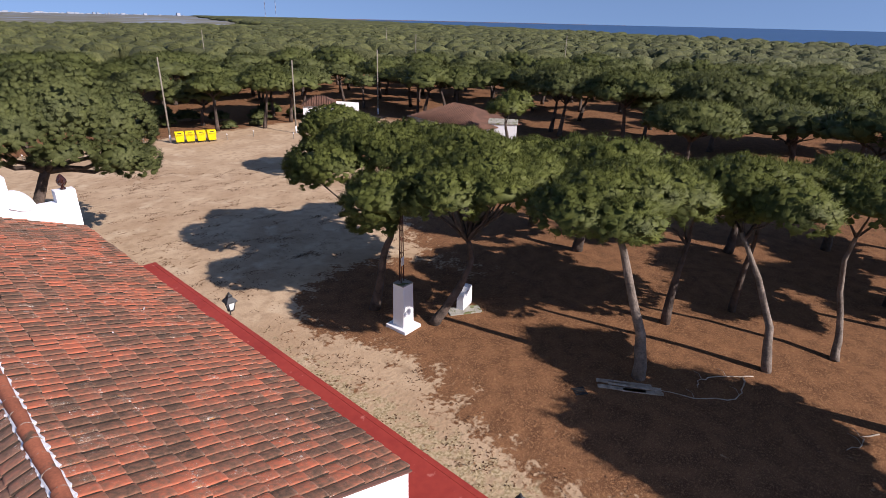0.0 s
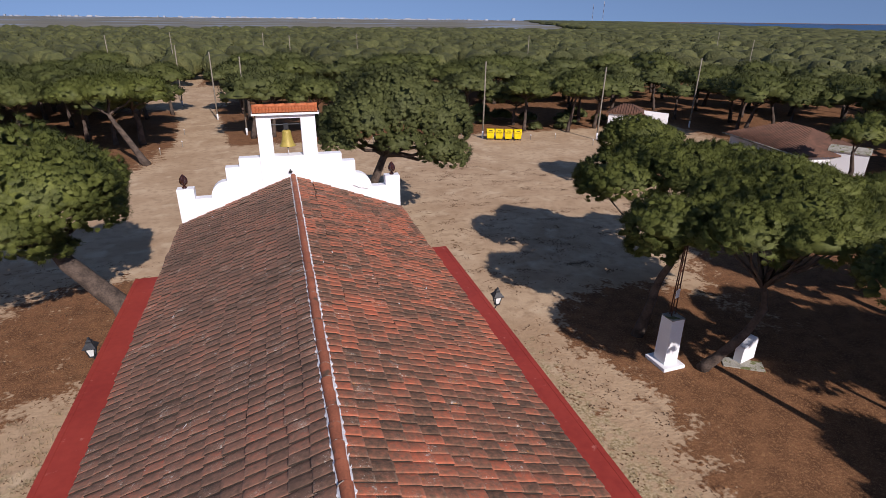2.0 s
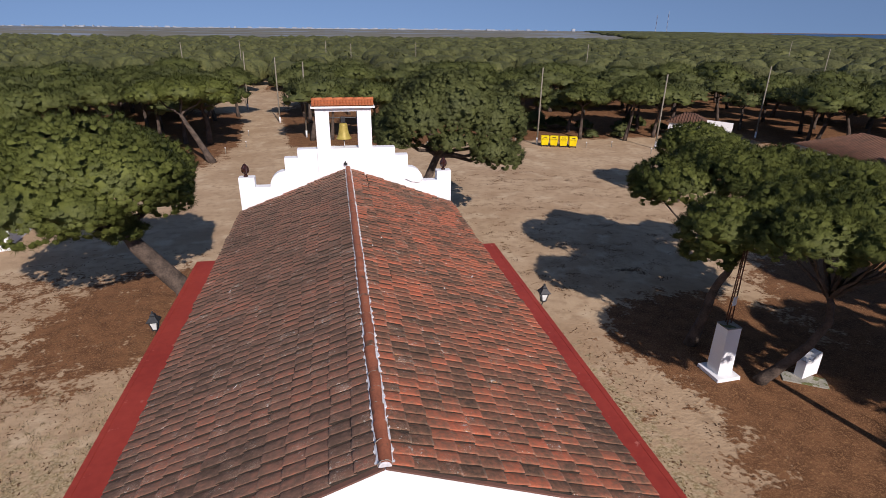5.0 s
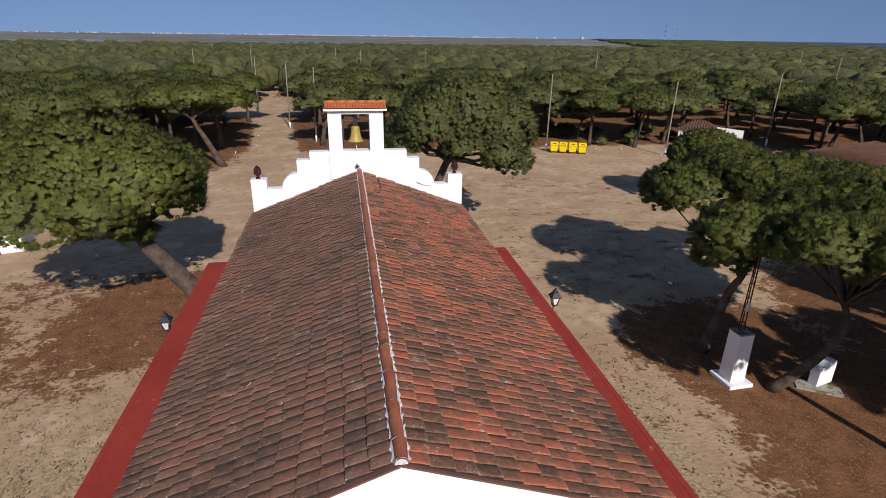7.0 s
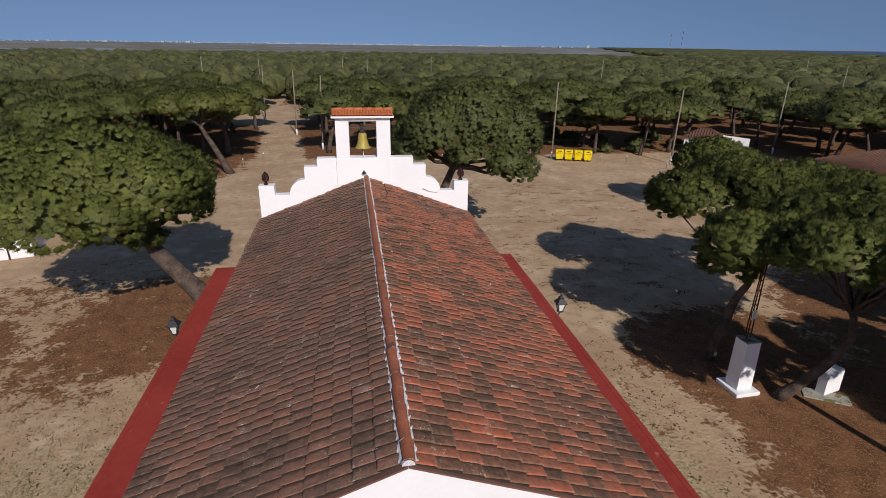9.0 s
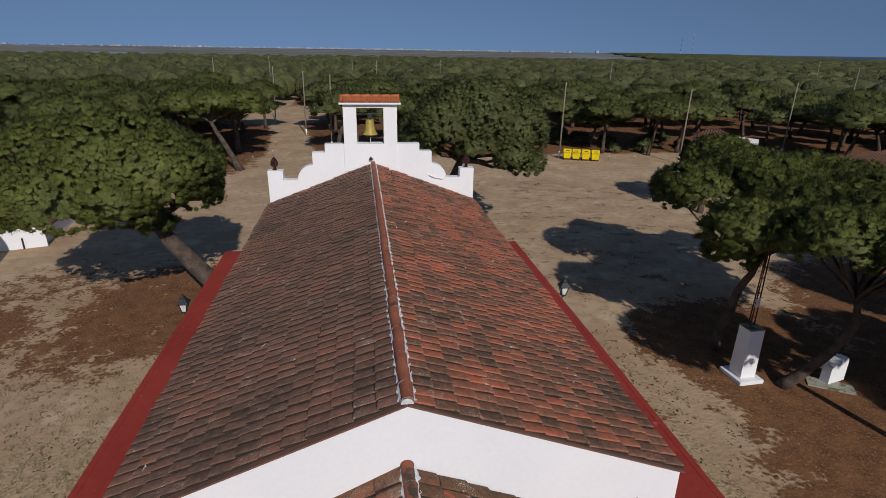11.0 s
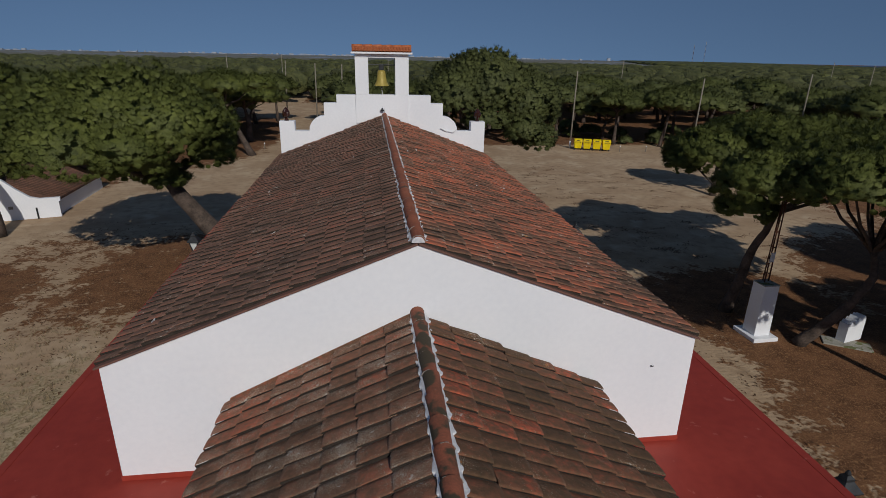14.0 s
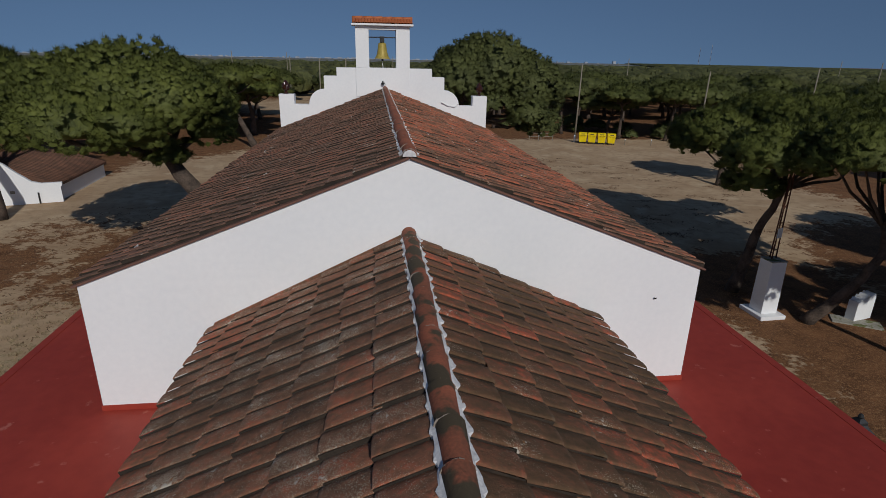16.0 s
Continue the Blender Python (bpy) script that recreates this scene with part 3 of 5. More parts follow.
def slope(side, ridge, eave, half, y0, y1, courses, pitch, loose_mat, single_mat, singles, label, high=0.046):
    """One tiled roof side. Tiles with their row inside the stretch singles are pieces of their own, the others one joined mesh."""
    drop = ridge - eave
    long = math.hypot(half, drop)
    down = Vector((side * half / long, 0, -drop / long))
    along = Vector((0, -side, 0))
    up = along.cross(down)
    step = long / courses
    rows = int((y1 - y0) / pitch)
    pitch = (y1 - y0) / rows
    deck = Shape()
    e, b = 0.10, 0.01
    deck.add([(0, y0, ridge - b), (side * half, y0, eave - b), (side * half, y1, eave - b), (0, y1, ridge - b),
              (0, y0, ridge - e), (side * half, y0, eave - e), (side * half, y1, eave - e), (0, y1, ridge - e)],
             [(0, 1, 2, 3), (7, 6, 5, 4), (0, 4, 5, 1), (1, 5, 6, 2), (2, 6, 7, 3)])
    deck.box((min(side * (half - 0.05), side * (half - 0.01)), y0, eave - 0.08), (max(side * (half - 0.05), side * (half - 0.01)), y1, eave + 0.04))
    holder = part("roof_slope", deck.mesh("roof_slope", VERGE), chapel, label)
    me, verts, faces, rim = tile_mesh("tile", single_mat, pitch * 1.1, step * 1.09, side > 0, high)
    r = np.random.default_rng(3 + side)
    big_v, big_f = [], []
    faces_np = np.array(faces)
    drift = np.cumsum(r.normal(0, 0.006, (rows, courses)), 0) * 0.6
    for row in range(rows):
        y = y0 + row * pitch if side < 0 else y0 + (row + 1) * pitch
        wander = 0.014 * math.sin(row * 0.7) + r.normal(0, 0.006)
        for c in range(courses):
            o = Vector((0, y, ridge)) + down * (c * step + 0.02 + r.normal(0, 0.010) + wander + drift[row, c]) + up * (0.009 + r.normal(0, 0.005)) + along * r.normal(0, 0.004)
            yaw, tip = r.normal(0, 0.016), r.normal(0, 0.012)
            a = along * math.cos(yaw) + down * math.sin(yaw)
            d = down * math.cos(yaw) - along * math.sin(yaw) + up * tip
            d.normalize()
            n = a.cross(d)
            basis = Matrix(((a.x, d.x, n.x, o.x), (a.y, d.y, n.y, o.y), (a.z, d.z, n.z, o.z), (0, 0, 0, 1)))
            if singles[0] <= y < singles[1]:
                ob = part("tile", me, holder)
                ob.matrix_basis = basis
            else:
                big_f.append(faces_np + len(big_v) * len(verts))
                w = np.array(basis)
                big_v.append(verts @ w[:3, :3].T + w[:3, 3])
    if big_v:
        ob = mesh("tiles", np.concatenate(big_v), np.concatenate(big_f), loose_mat)
        ob.polygons.foreach_set("use_smooth", [i % len(faces) < 27 for i in range(len(ob.polygons))])
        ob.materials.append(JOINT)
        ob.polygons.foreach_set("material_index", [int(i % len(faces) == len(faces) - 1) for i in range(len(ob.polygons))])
        ob.attributes.new("rim", "FLOAT", "POINT").data.foreach_set("value", rim * len(big_v))
        tagged(part("tiles", ob, holder, "rows of weathered curved clay tiles"), kind="stuff")
    # white mortar bedding the ridge, run down in ragged tongues over each tile row
    marks = ((0.0, 1.0), (0.12, 0.9), (0.3, 0.6), (0.5, 0.45), (0.72, 0.2), (0.9, 0.1))
    pts, quads = [], []
    for row in range(rows):
        tongue = r.uniform(0.002, 0.022) if side > 0 else r.uniform(0.002, 0.026)
        for u, w in marks:
            y = y0 + (row + u) * pitch
            reach = (0.104 if side > 0 else 0.090) + tongue * w + r.uniform(-0.008, 0.008)
            level = high * (0.35 + 0.65 * min(1.0, w + 0.15))
            pts.append((y, [Vector((0, y, ridge)) + down * dd + up * lift for dd, lift in ((0.035, 0.085), (0.084, high + 0.020), (reach, level + 0.026), (reach + 0.005, level - 0.03))]))
    pts.sort(key=lambda p: p[0])
    for k in range(4, 4 * len(pts), 4):
        quads += [(k - 4 + i, k + i, k + 1 + i, k - 3 + i) for i in range(3)]
    s = Shape()
    s.add([p for _, four in pts for p in four], quads)
    part("ridge_mortar", s.mesh("ridge_mortar", MORTAR), chapel, "ragged white mortar along the ridge")
    return holder


NONE = (99, 100)
slope(-1, RIDGE_Z, EAVE_Z, HALF, 0.05, LENGTH, 13, 0.225, TILE_DARK, TILE_DARK, NONE, "weathered grey-brown clay tile roof side", 0.052)
slope(1, RIDGE_Z, EAVE_Z, HALF, 0.05, LENGTH, 13, 0.225, TILE_WARM, TILE_WARM, NONE, "worn red clay tile roof side with dark tiles", 0.052)
slope(-1, ANNEX_Z, ANNEX_EAVE, ANNEX_HALF, ANNEX_Y - 0.2, -0.01, 7, 0.25, TILE_LICHEN, TILE_LICHEN_ONE, (-4.9, 0.2), "lichen-covered clay tile roof side of the annex", 0.058)
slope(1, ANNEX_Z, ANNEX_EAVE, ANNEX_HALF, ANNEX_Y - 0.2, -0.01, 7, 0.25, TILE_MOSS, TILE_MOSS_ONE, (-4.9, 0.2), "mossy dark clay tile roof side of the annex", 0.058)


def ridge_caps(z, y0, y1, mat):
    length, sides = 0.42, 9
    v, f = [], []
    for yy, r in ((0.0, 0.088), (length * 0.5, 0.092), (length, 0.099)):
        for rr in (r, r - 0.018):
            v += [(rr * math.cos(math.pi * k / (sides - 1)), yy, rr * 0.95 * math.sin(math.pi * k / (sides - 1)) - 0.02) for k in range(sides)]
    for a in (0, 1):
        for k in range(sides - 1):
            p = a * 2 * sides + k
            f.append((p, p + 1, p + 1 + 2 * sides, p + 2 * sides))
    a = len(v)
    v += v[4 * sides:6 * sides] + v[:2 * sides]
    for e in (a, a + 2 * sides):
        f += [(e + k, e + k + 1, e + sides + k + 1, e + sides + k) for k in range(sides - 1)]
    me = mesh("ridge_tile", v, f, mat, True)
    r = random.Random(2)
    count = round((y1 - y0) / 0.395)
    ring = Shape()
    for k in range(count):
        y = y0 + k * (y1 - y0) / count
        ob = part("ridge_tile", me, chapel)
        ob.matrix_basis = pose(r.uniform(-0.008, 0.008), y, z + 0.05 + r.uniform(0, 0.006), 0.7, r.uniform(-2, 2), r.uniform(-1, 1))
        for j in range(8):
            a, b = math.pi * (j + 0.1) / 8, math.pi * (j + 1) / 8
            w = r.uniform(0.004, 0.011)
            ring.tube([(0.097 * math.cos(t), y + 0.018 + r.uniform(-0.004, 0.004), z + 0.033 + 0.092 * math.sin(t)) for t in (a, b)], [w, w * r.uniform(0.6, 1.2)], 5)
    plug = [(0.088 * math.cos(math.pi * k / 8), z + 0.03 + 0.084 * math.sin(math.pi * k / 8)) for k in range(9)]
    part("end_mortar", Shape().prism(plug, "y", y0 - 0.012, y0 + 0.05).mesh("end_mortar", MORTAR, bevel=0.006), chapel, "white mortar closing the end of the ridge")
    tagged(part("joint_mortar", ring.mesh("joint_mortar", LIME), chapel, "thin crusts of old mortar between ridge tiles"), kind="stuff")


# fillet of mortar and tile where the annex roof meets the gable
fillet = Shape()
lo, hi = [(-ANNEX_HALF, y, ANNEX_EAVE + z) for y, z in ((-0.09, 0.05), (0.0, 0.09), (0.0, 0.0), (-0.09, 0.0))], [(-0.05, y, ANNEX_Z - 0.03 + z) for y, z in ((-0.09, 0.05), (0.0, 0.09), (0.0, 0.0), (-0.09, 0.0))]
fillet.add(lo + hi, [(0, 1, 5, 4), (3, 0, 4, 7), (0, 3, 2, 1), (4, 5, 6, 7)])
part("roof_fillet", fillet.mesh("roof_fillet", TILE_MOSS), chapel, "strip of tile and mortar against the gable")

ridge_caps(RIDGE_Z, 0.0, LENGTH, RIDGE)
ridge_caps(ANNEX_Z, ANNEX_Y - 0.2, 0.0, RIDGE_OLD)

verge = Shape()
for sx in (-1, 1):
    a = math.atan2(RIDGE_Z - EAVE_Z, HALF)
    n = Vector((math.sin(a) * sx, 0, math.cos(a)))
    p, q = Vector((0, 0, RIDGE_Z)), Vector((sx * (HALF + 0.05), 0, EAVE_Z - 0.02))
    pts = [w + Vector((0, yy, 0)) + n * h for h in (0.004, 0.032) for w, yy in ((p, -0.035), (q, -0.035), (q, 0.09), (p, 0.09))]
    verge.add(pts, [(3, 2, 1, 0), (4, 5, 6, 7), (0, 1, 5, 4), (1, 2, 6, 5), (2, 3, 7, 6), (3, 0, 4, 7)])
part("verge_course", verge.mesh("verge_course", VERGE, bevel=0.006), chapel, "thin clay course along the gable edge")
# stepped front wall with the open belfry
front = []
for sx in (1, -1):
    side = [(4.2, 0.0), (4.2, 8.16), (3.6, 8.16), (3.6, 7.77), (3.03, 7.77)]
    side += [(2.45 + 0.58 * math.cos(radians(t)), 7.77 + 0.6 * math.sin(radians(t))) for t in (15, 30, 45, 60, 75, 90)]
    side += [(2.41, 8.4), (2.41, 8.88), (1.9, 8.88), (1.9, 9.2), (1.12, 9.2)]
    front += [(sx * x, z) for x, z in (side if sx > 0 else side[::-1])]
part("front_wall", Shape().prism(front, "y", LENGTH, LENGTH + 0.42).mesh("front_wall", WHITE, bevel=0.015), chapel, "stepped and curved whitewashed front parapet wall")
tower = Shape().box((-1.14, LENGTH - 0.05, 8.1), (1.0, LENGTH + 0.5, 9.21))
tower.box((-1.12, LENGTH - 0.05, 9.21), (-0.60, LENGTH + 0.5, 10.62)).box((0.46, LENGTH - 0.05, 9.21), (1.0, LENGTH + 0.5, 10.62))
tower.box((-1.12, LENGTH - 0.05, 10.62), (1.0, LENGTH + 0.5, 10.76))
part("belfry", tower.mesh("belfry", WHITE, bevel=0.012), chapel, "whitewashed belfry with a square opening")
part("cornice", Shape().box((-1.26, LENGTH - 0.23, 10.76), (1.14, LENGTH + 0.68, 10.83)).mesh("cornice", WHITE, bevel=0.01), chapel, "thin white cornice")
cap, _, _, _ = tile_mesh("belfry_tile", NEW_TILE, 0.118, 0.27, high=0.055)
cap_deck = Shape().prism([(LENGTH - 0.17, 10.83), (LENGTH + 0.62, 10.83), (LENGTH + 0.225, 10.99)], "x", -1.22, 1.10)
holder = part("belfry_roof", cap_deck.mesh("belfry_roof", NEW_TILE), chapel, "small new orange clay tile roof")
for sy in (-1, 1):
    a = math.atan2(0.20, 0.42)
    for k in range(20):
        for c in range(2):
            d = Vector((0, sy * math.cos(a), -math.sin(a)))
            u = Vector((sy, 0, 0)) * 1.0
            n = u.cross(d)
            o = Vector((-1.22 + 0.116 * (k if sy > 0 else k + 1), LENGTH + 0.225, 11.015)) + d * (c * 0.20) + n * 0.005
            ob = part("belfry_tile", cap, holder)
            ob.matrix_basis = Matrix(((u.x, d.x, n.x, o.x), (u.y, d.y, n.y, o.y), (u.z, d.z, n.z, o.z), (0, 0, 0, 1)))
cap_tile = Shape().tube([(0, 0, 0), (0.4, 0, 0.01)], [0.075, 0.085], 10).mesh("belfry_ridge_tile", NEW_TILE, True)
for k in range(6):
    part("belfry_ridge_tile", cap_tile, holder).matrix_basis = pose(-1.23 + 0.39 * k, LENGTH + 0.225, 11.03)


def build_bell():
    b = thing("bell", "golden bronze bell hanging from an iron bar in the belfry", "bell", at=(-0.08, LENGTH + 0.22, 9.55))
    prof = [(0.02, 0.60), (0.10, 0.60), (0.15, 0.57), (0.165, 0.5), (0.18, 0.36), (0.205, 0.22), (0.25, 0.09), (0.30, 0.02), (0.31, 0.0), (0.28, 0.0), (0.23, 0.08), (0.15, 0.4), (0.02, 0.5)]
    part("bell_body", Shape().lathe(prof, 28).mesh("bell_body", BRASS, True), b)
    part("headstock", Shape().box((-0.09, -0.06, 0.6), (0.09, 0.06, 0.84)).mesh("headstock", IRON, bevel=0.02), b, "black iron headstock")
    part("axle_bar", Shape().tube([(-0.54, 0, 0.8), (0.55, 0, 0.8)], [0.022, 0.022], 8).mesh("axle_bar", IRON), b, "black iron bar")
    part("clapper", Shape().tube([(0, 0, 0.45), (0, 0, -0.04)], [0.015, 0.02], 8).lathe([(0.01, -0.1), (0.05, -0.06), (0.05, -0.02), (0.01, 0.0)], 10).mesh("clapper", IRON), b)
    part("rope", Shape().tube([(0, 0, -0.1), (0.03, -0.12, -0.45), (0.02, -0.31, -0.9)], [0.012, 0.012, 0.012], 6).tube([(0.03, -0.12, -0.45), (0.1, -0.32, -1.0)], [0.008, 0.008], 6).mesh("rope", MORTAR), b, "pale bell rope")
    part("pulley", Shape().lathe([(0.01, -0.05), (0.07, -0.03), (0.07, 0.03), (0.01, 0.05)], 12, (0.0, -0.36, -0.93)).tube([(0, -0.3, -0.86), (0, -0.36, -0.95)], [0.03, 0.03], 6).mesh("pulley", IRON), b, "grey iron pulley")


build_bell()


def finial(x, z):
    f = thing("finial", "brown glazed ceramic finial on the parapet pier", "finial", "glazed finials", at=(x, LENGTH + 0.21, z))
    part("foot", Shape().lathe([(0.05, 0), (0.09, 0.0), (0.09, 0.04), (0.05, 0.07), (0.045, 0.10)], 16).mesh("foot", GLAZE, True), f)
    prof = [(0.045, 0.10), (0.10, 0.15), (0.135, 0.24), (0.125, 0.34), (0.08, 0.44), (0.03, 0.51), (0.005, 0.53)]
    me = Shape().lathe(prof, 16).mesh("cone", GLAZE)
    for i, v in enumerate(me.vertices):
        if (i // 16 + i % 16) % 2 and 0 < i // 16 < 5:
            v.co.x, v.co.y = v.co.x * 1.16, v.co.y * 1.16
    part("cone", me, f)


finial(-3.93, 8.16)
finial(3.9, 8.16)
rope_len = Shape().tube([(2.3, LENGTH - 0.06, 7.9), (2.55, LENGTH - 0.05, 7.78), (2.85, LENGTH - 0.05, 7.72), (3.0, LENGTH - 0.03, 7.85)], [0.018] * 4, 6)
tagged(new("loose_rope", rope_len.mesh("rope", MORTAR)), "pale loose rope hanging on the parapet", "rope")


def lantern(x, y, side, z, ax=0.52):
    """Black iron wall lantern with milky panes on a bracket."""
    l = thing("wall_lantern", "black iron wall lantern with milky glass on the outer wall", "lantern", "wall lanterns", at=(x, y, z), turn=0 if side > 0 else 180)
    part("bracket", Shape().box((-0.02, -0.06, -0.1), (0.02, 0.06, 0.14)).tube([(0, 0, -0.05), (ax * 0.3, 0, -0.12), (ax * 0.7, 0, -0.1), (ax * 0.92, 0, 0.0), (ax, 0, 0.12)], [0.022] * 5, 8).tube([(0, 0, 0.1), (0.14, 0, 0.02), (0.3, 0, -0.1)], [0.014] * 3, 6).mesh("bracket", IRON), l)
    part("foot_ring", Shape().lathe([(0.02, 0.10), (0.11, 0.12), (0.13, 0.15), (0.10, 0.165)], 8, (ax, 0, 0)).mesh("foot_ring", IRON), l)
    for k in range(4):
        a0, a1 = radians(45 + 90 * k), radians(135 + 90 * k)
        c = [(ax + r * math.cos(a), r * math.sin(a), z) for r, a, z in ((0.10, a0, 0.16), (0.10, a1, 0.16), (0.185, a1, 0.46), (0.185, a0, 0.46))]
        inner = [(ax + (p[0] - ax) * 0.95, p[1] * 0.95, p[2]) for p in c]
        part("pane", Shape().add(c + inner, [(0, 1, 2, 3), (7, 6, 5, 4), (0, 4, 5, 1), (2, 6, 7, 3)]).mesh("pane", GLASS), l, "milky glass pane")
        part("corner_bar", Shape().tube([c[0], c[3]], [0.02, 0.02], 6).mesh("corner_bar", IRON), l)
        part("top_rail", Shape().tube([c[3], c[2]], [0.022, 0.022], 6).mesh("top_rail", IRON), l)
    roof = Shape()
    for r0, z0, r1, z1 in ((0.27, 0.46, 0.27, 0.48), (0.27, 0.48, 0.11, 0.63), (0.11, 0.63, 0.11, 0.68), (0.11, 0.68, 0.05, 0.73)):
        ring = [(ax + r * math.cos(radians(45 + 90 * k)), r * math.sin(radians(45 + 90 * k)), z) for r, z in ((r0, z0), (r1, z1)) for k in range(4)]
        roof.add(ring, [(k, (k + 1) % 4, 4 + (k + 1) % 4, 4 + k) for k in range(4)] + [(0, 1, 2, 3), (4, 5, 6, 7)])
    part("lantern_roof", roof.mesh("lantern_roof", IRON), l)
    part("knob", Shape().lathe([(0.02, 0.72), (0.045, 0.75), (0.03, 0.79), (0.005, 0.81)], 10, (ax, 0, 0)).mesh("knob", IRON), l)


lantern(6.06, -0.5, 1, 3.68, 0.95)
lantern(6.06, 11.0, 1, 4.42)
lantern(-6.06, 11.6, -1, 4.22)
lantern(-6.06, -0.75, -1, 4.2)


# ---- trees ----
ICO_V = np.array([(0, 0, 1)] + [(0.894 * math.cos(k * 1.2566), 0.894 * math.sin(k * 1.2566), 0.447) for k in range(5)] + [(0.894 * math.cos(k * 1.2566 + 0.6283), 0.894 * math.sin(k * 1.2566 + 0.6283), -0.447) for k in range(5)] + [(0, 0, -1)])
ICO_F = np.array([(0, 1 + k, 1 + (k + 1) % 5) for k in range(5)] + [(1 + k, 6 + k, 1 + (k + 1) % 5) for k in range(5)] + [(1 + (k + 1) % 5, 6 + k, 6 + (k + 1) % 5) for k in range(5)] + [(11, 6 + (k + 1) % 5, 6 + k) for k in range(5)])


def crown_mesh(name, lobes, mat, seed, spacing=0.215, puff=0.195, blades=33, low=-0.4, needle=0.105, hull=False):
    """A crown of clumps over rounded lobes (x, y, z, radius, half height): each clump a rounded tuft bristling with fine needles."""
    r = np.random.default_rng(seed)
    lob = np.array(lobes, float)
    lob[:, 3:] = np.maximum(lob[:, 3:] - 0.6 * puff, 0.35)
    centres, outs = [], []
    for i, (cx, cy, cz, rad, rz) in enumerate(lob):
        k = int(8.0 * rad * (rad + rz) / 2 / spacing**2)
        z = r.uniform(low, 1, k)
        a = r.uniform(0, 2 * np.pi, k)
        h = np.sqrt(1 - z * z)
        d = np.stack([h * np.cos(a), h * np.sin(a), z], 1)
        ripple = 1 + 0.09 * np.sin(3 * a + i) * h + 0.07 * np.sin(5 * a + 2 * i + 4 * z) + 0.05 * np.sin(9 * a + 7 * z + i)
        p = np.array([cx, cy, cz]) + d * np.array([rad, rad, rz]) * (ripple * r.uniform(0.86, 1.02, k))[:, None]
        keep = np.ones(k, bool)
        for j, (ox, oy, oz, orad, orz) in enumerate(lob):
            if j != i:
                q = (p - [ox, oy, oz]) / [orad, orad, orz]
                keep &= (q * q).sum(1) > 0.74
        if not hull:
            keep &= np.sin(p[:, 0] * 2.1 + 1.3 * i) + np.sin(p[:, 1] * 2.4 + i) + np.sin(p[:, 2] * 2.9) < 2.55
        centres.append(p[keep])
        outs.append((d / [rad, rad, rz])[keep])
    c, o = np.concatenate(centres), np.concatenate(outs)
    o /= np.linalg.norm(o, axis=1, keepdims=True)
    k = len(c)
    size = puff * r.uniform(0.62, 1.3, k)
    cc, oo, ss = np.repeat(c, blades, 0), np.repeat(o, blades, 0), np.repeat(size, blades)[:, None]
    n = len(cc)
    way = oo * 0.8 + r.normal(0, 0.55, (n, 3)) + [0, 0, 0.4]
    way /= np.linalg.norm(way, axis=1, keepdims=True)
    root = cc + way * ss * [1, 1, 0.8] * r.uniform(0.5, 0.98, (n, 1))
    lean = way * 0.85 + r.normal(0, 0.42, (n, 3)) + [0, 0, 0.15]
    tip = root + lean * needle * r.uniform(0.6, 1.4, (n, 1))
    side = np.cross(way + r.normal(0, 0.5, (n, 3)), lean)
    side /= np.linalg.norm(side, axis=1, keepdims=True) + 1e-9
    side *= needle * 0.115
    soft = way * 0.42 + oo * 0.9 + [0, 0, 0.15]
    turned = ((np.cross(2 * side, tip - root + side) * soft).sum(1) < 0)[:, None]
    side = np.where(turned, -side, side)
    verts = np.stack([root - side, root + side, tip], 1).reshape(-1, 3)
    normals = np.repeat(soft, 3, 0)
    faces = np.arange(3 * n).reshape(-1, 3)
    bv, bf = ICO_V, ICO_F
    nb = len(bv)
    core = bv[None] * (size * 0.68)[:, None, None] * r.uniform(0.7, 1.25, (k, nb, 1)) * [1, 1, 0.8] + c[:, None]
    core_n = bv[None] * 0.24 + o[:, None] * 0.95 + r.normal(0, 0.16, (k, nb, 3)) + [0, 0, 0.15]
    core_f = (bf[None] + nb * np.arange(k)[:, None, None] + len(verts)).reshape(-1, 3)
    hv, hn, hf, base = [], [], [], len(verts) + nb * k
    m, l = 16, 8
    for cx, cy, cz, rad, rz in lob:
        shell = 0.82 if hull else 0.74
        t, u = np.meshgrid(np.linspace(0.02, 0.98, l), np.arange(m) / m, indexing="ij")
        zz, aa = np.cos(np.pi * t), 2 * np.pi * u
        hh = np.sqrt(1 - zz * zz)
        wob = shell * (1 + r.uniform(-0.07, 0.05, zz.shape))
        d = np.stack([hh * np.cos(aa), hh * np.sin(aa), zz], -1)
        pts = [cx, cy, cz] + d * (np.array([rad, rad, rz]) * wob[..., None]) * [1, 1, 1] * np.where(d[..., 2:] < 0, [1, 1, 0.45], 1)
        for i in range(l - 1):
            for j in range(m):
                a, b = base + i * m + j, base + i * m + (j + 1) % m
                hf += [(a, a + m, b + m), (a, b + m, b)]
        base += l * m
        hv.append(pts.reshape(-1, 3))
        hn.append(d.reshape(-1, 3))
    core_f = np.concatenate([core_f, np.array(hf)])
    verts = np.concatenate([verts, core.reshape(-1, 3)] + hv)
    normals = np.concatenate([normals, core_n.reshape(-1, 3)] + hn)
    normals /= np.linalg.norm(normals, axis=1, keepdims=True) + 1e-9
    me = bpy.data.meshes.new(name)
    me.from_pydata(verts.tolist(), [], np.concatenate([faces, core_f]).tolist())
    me.polygons.foreach_set("use_smooth", [True] * len(me.polygons))
    me.materials.append(mat)
    me.update()
    me.normals_split_custom_set_from_vertices(normals.tolist())
    return me


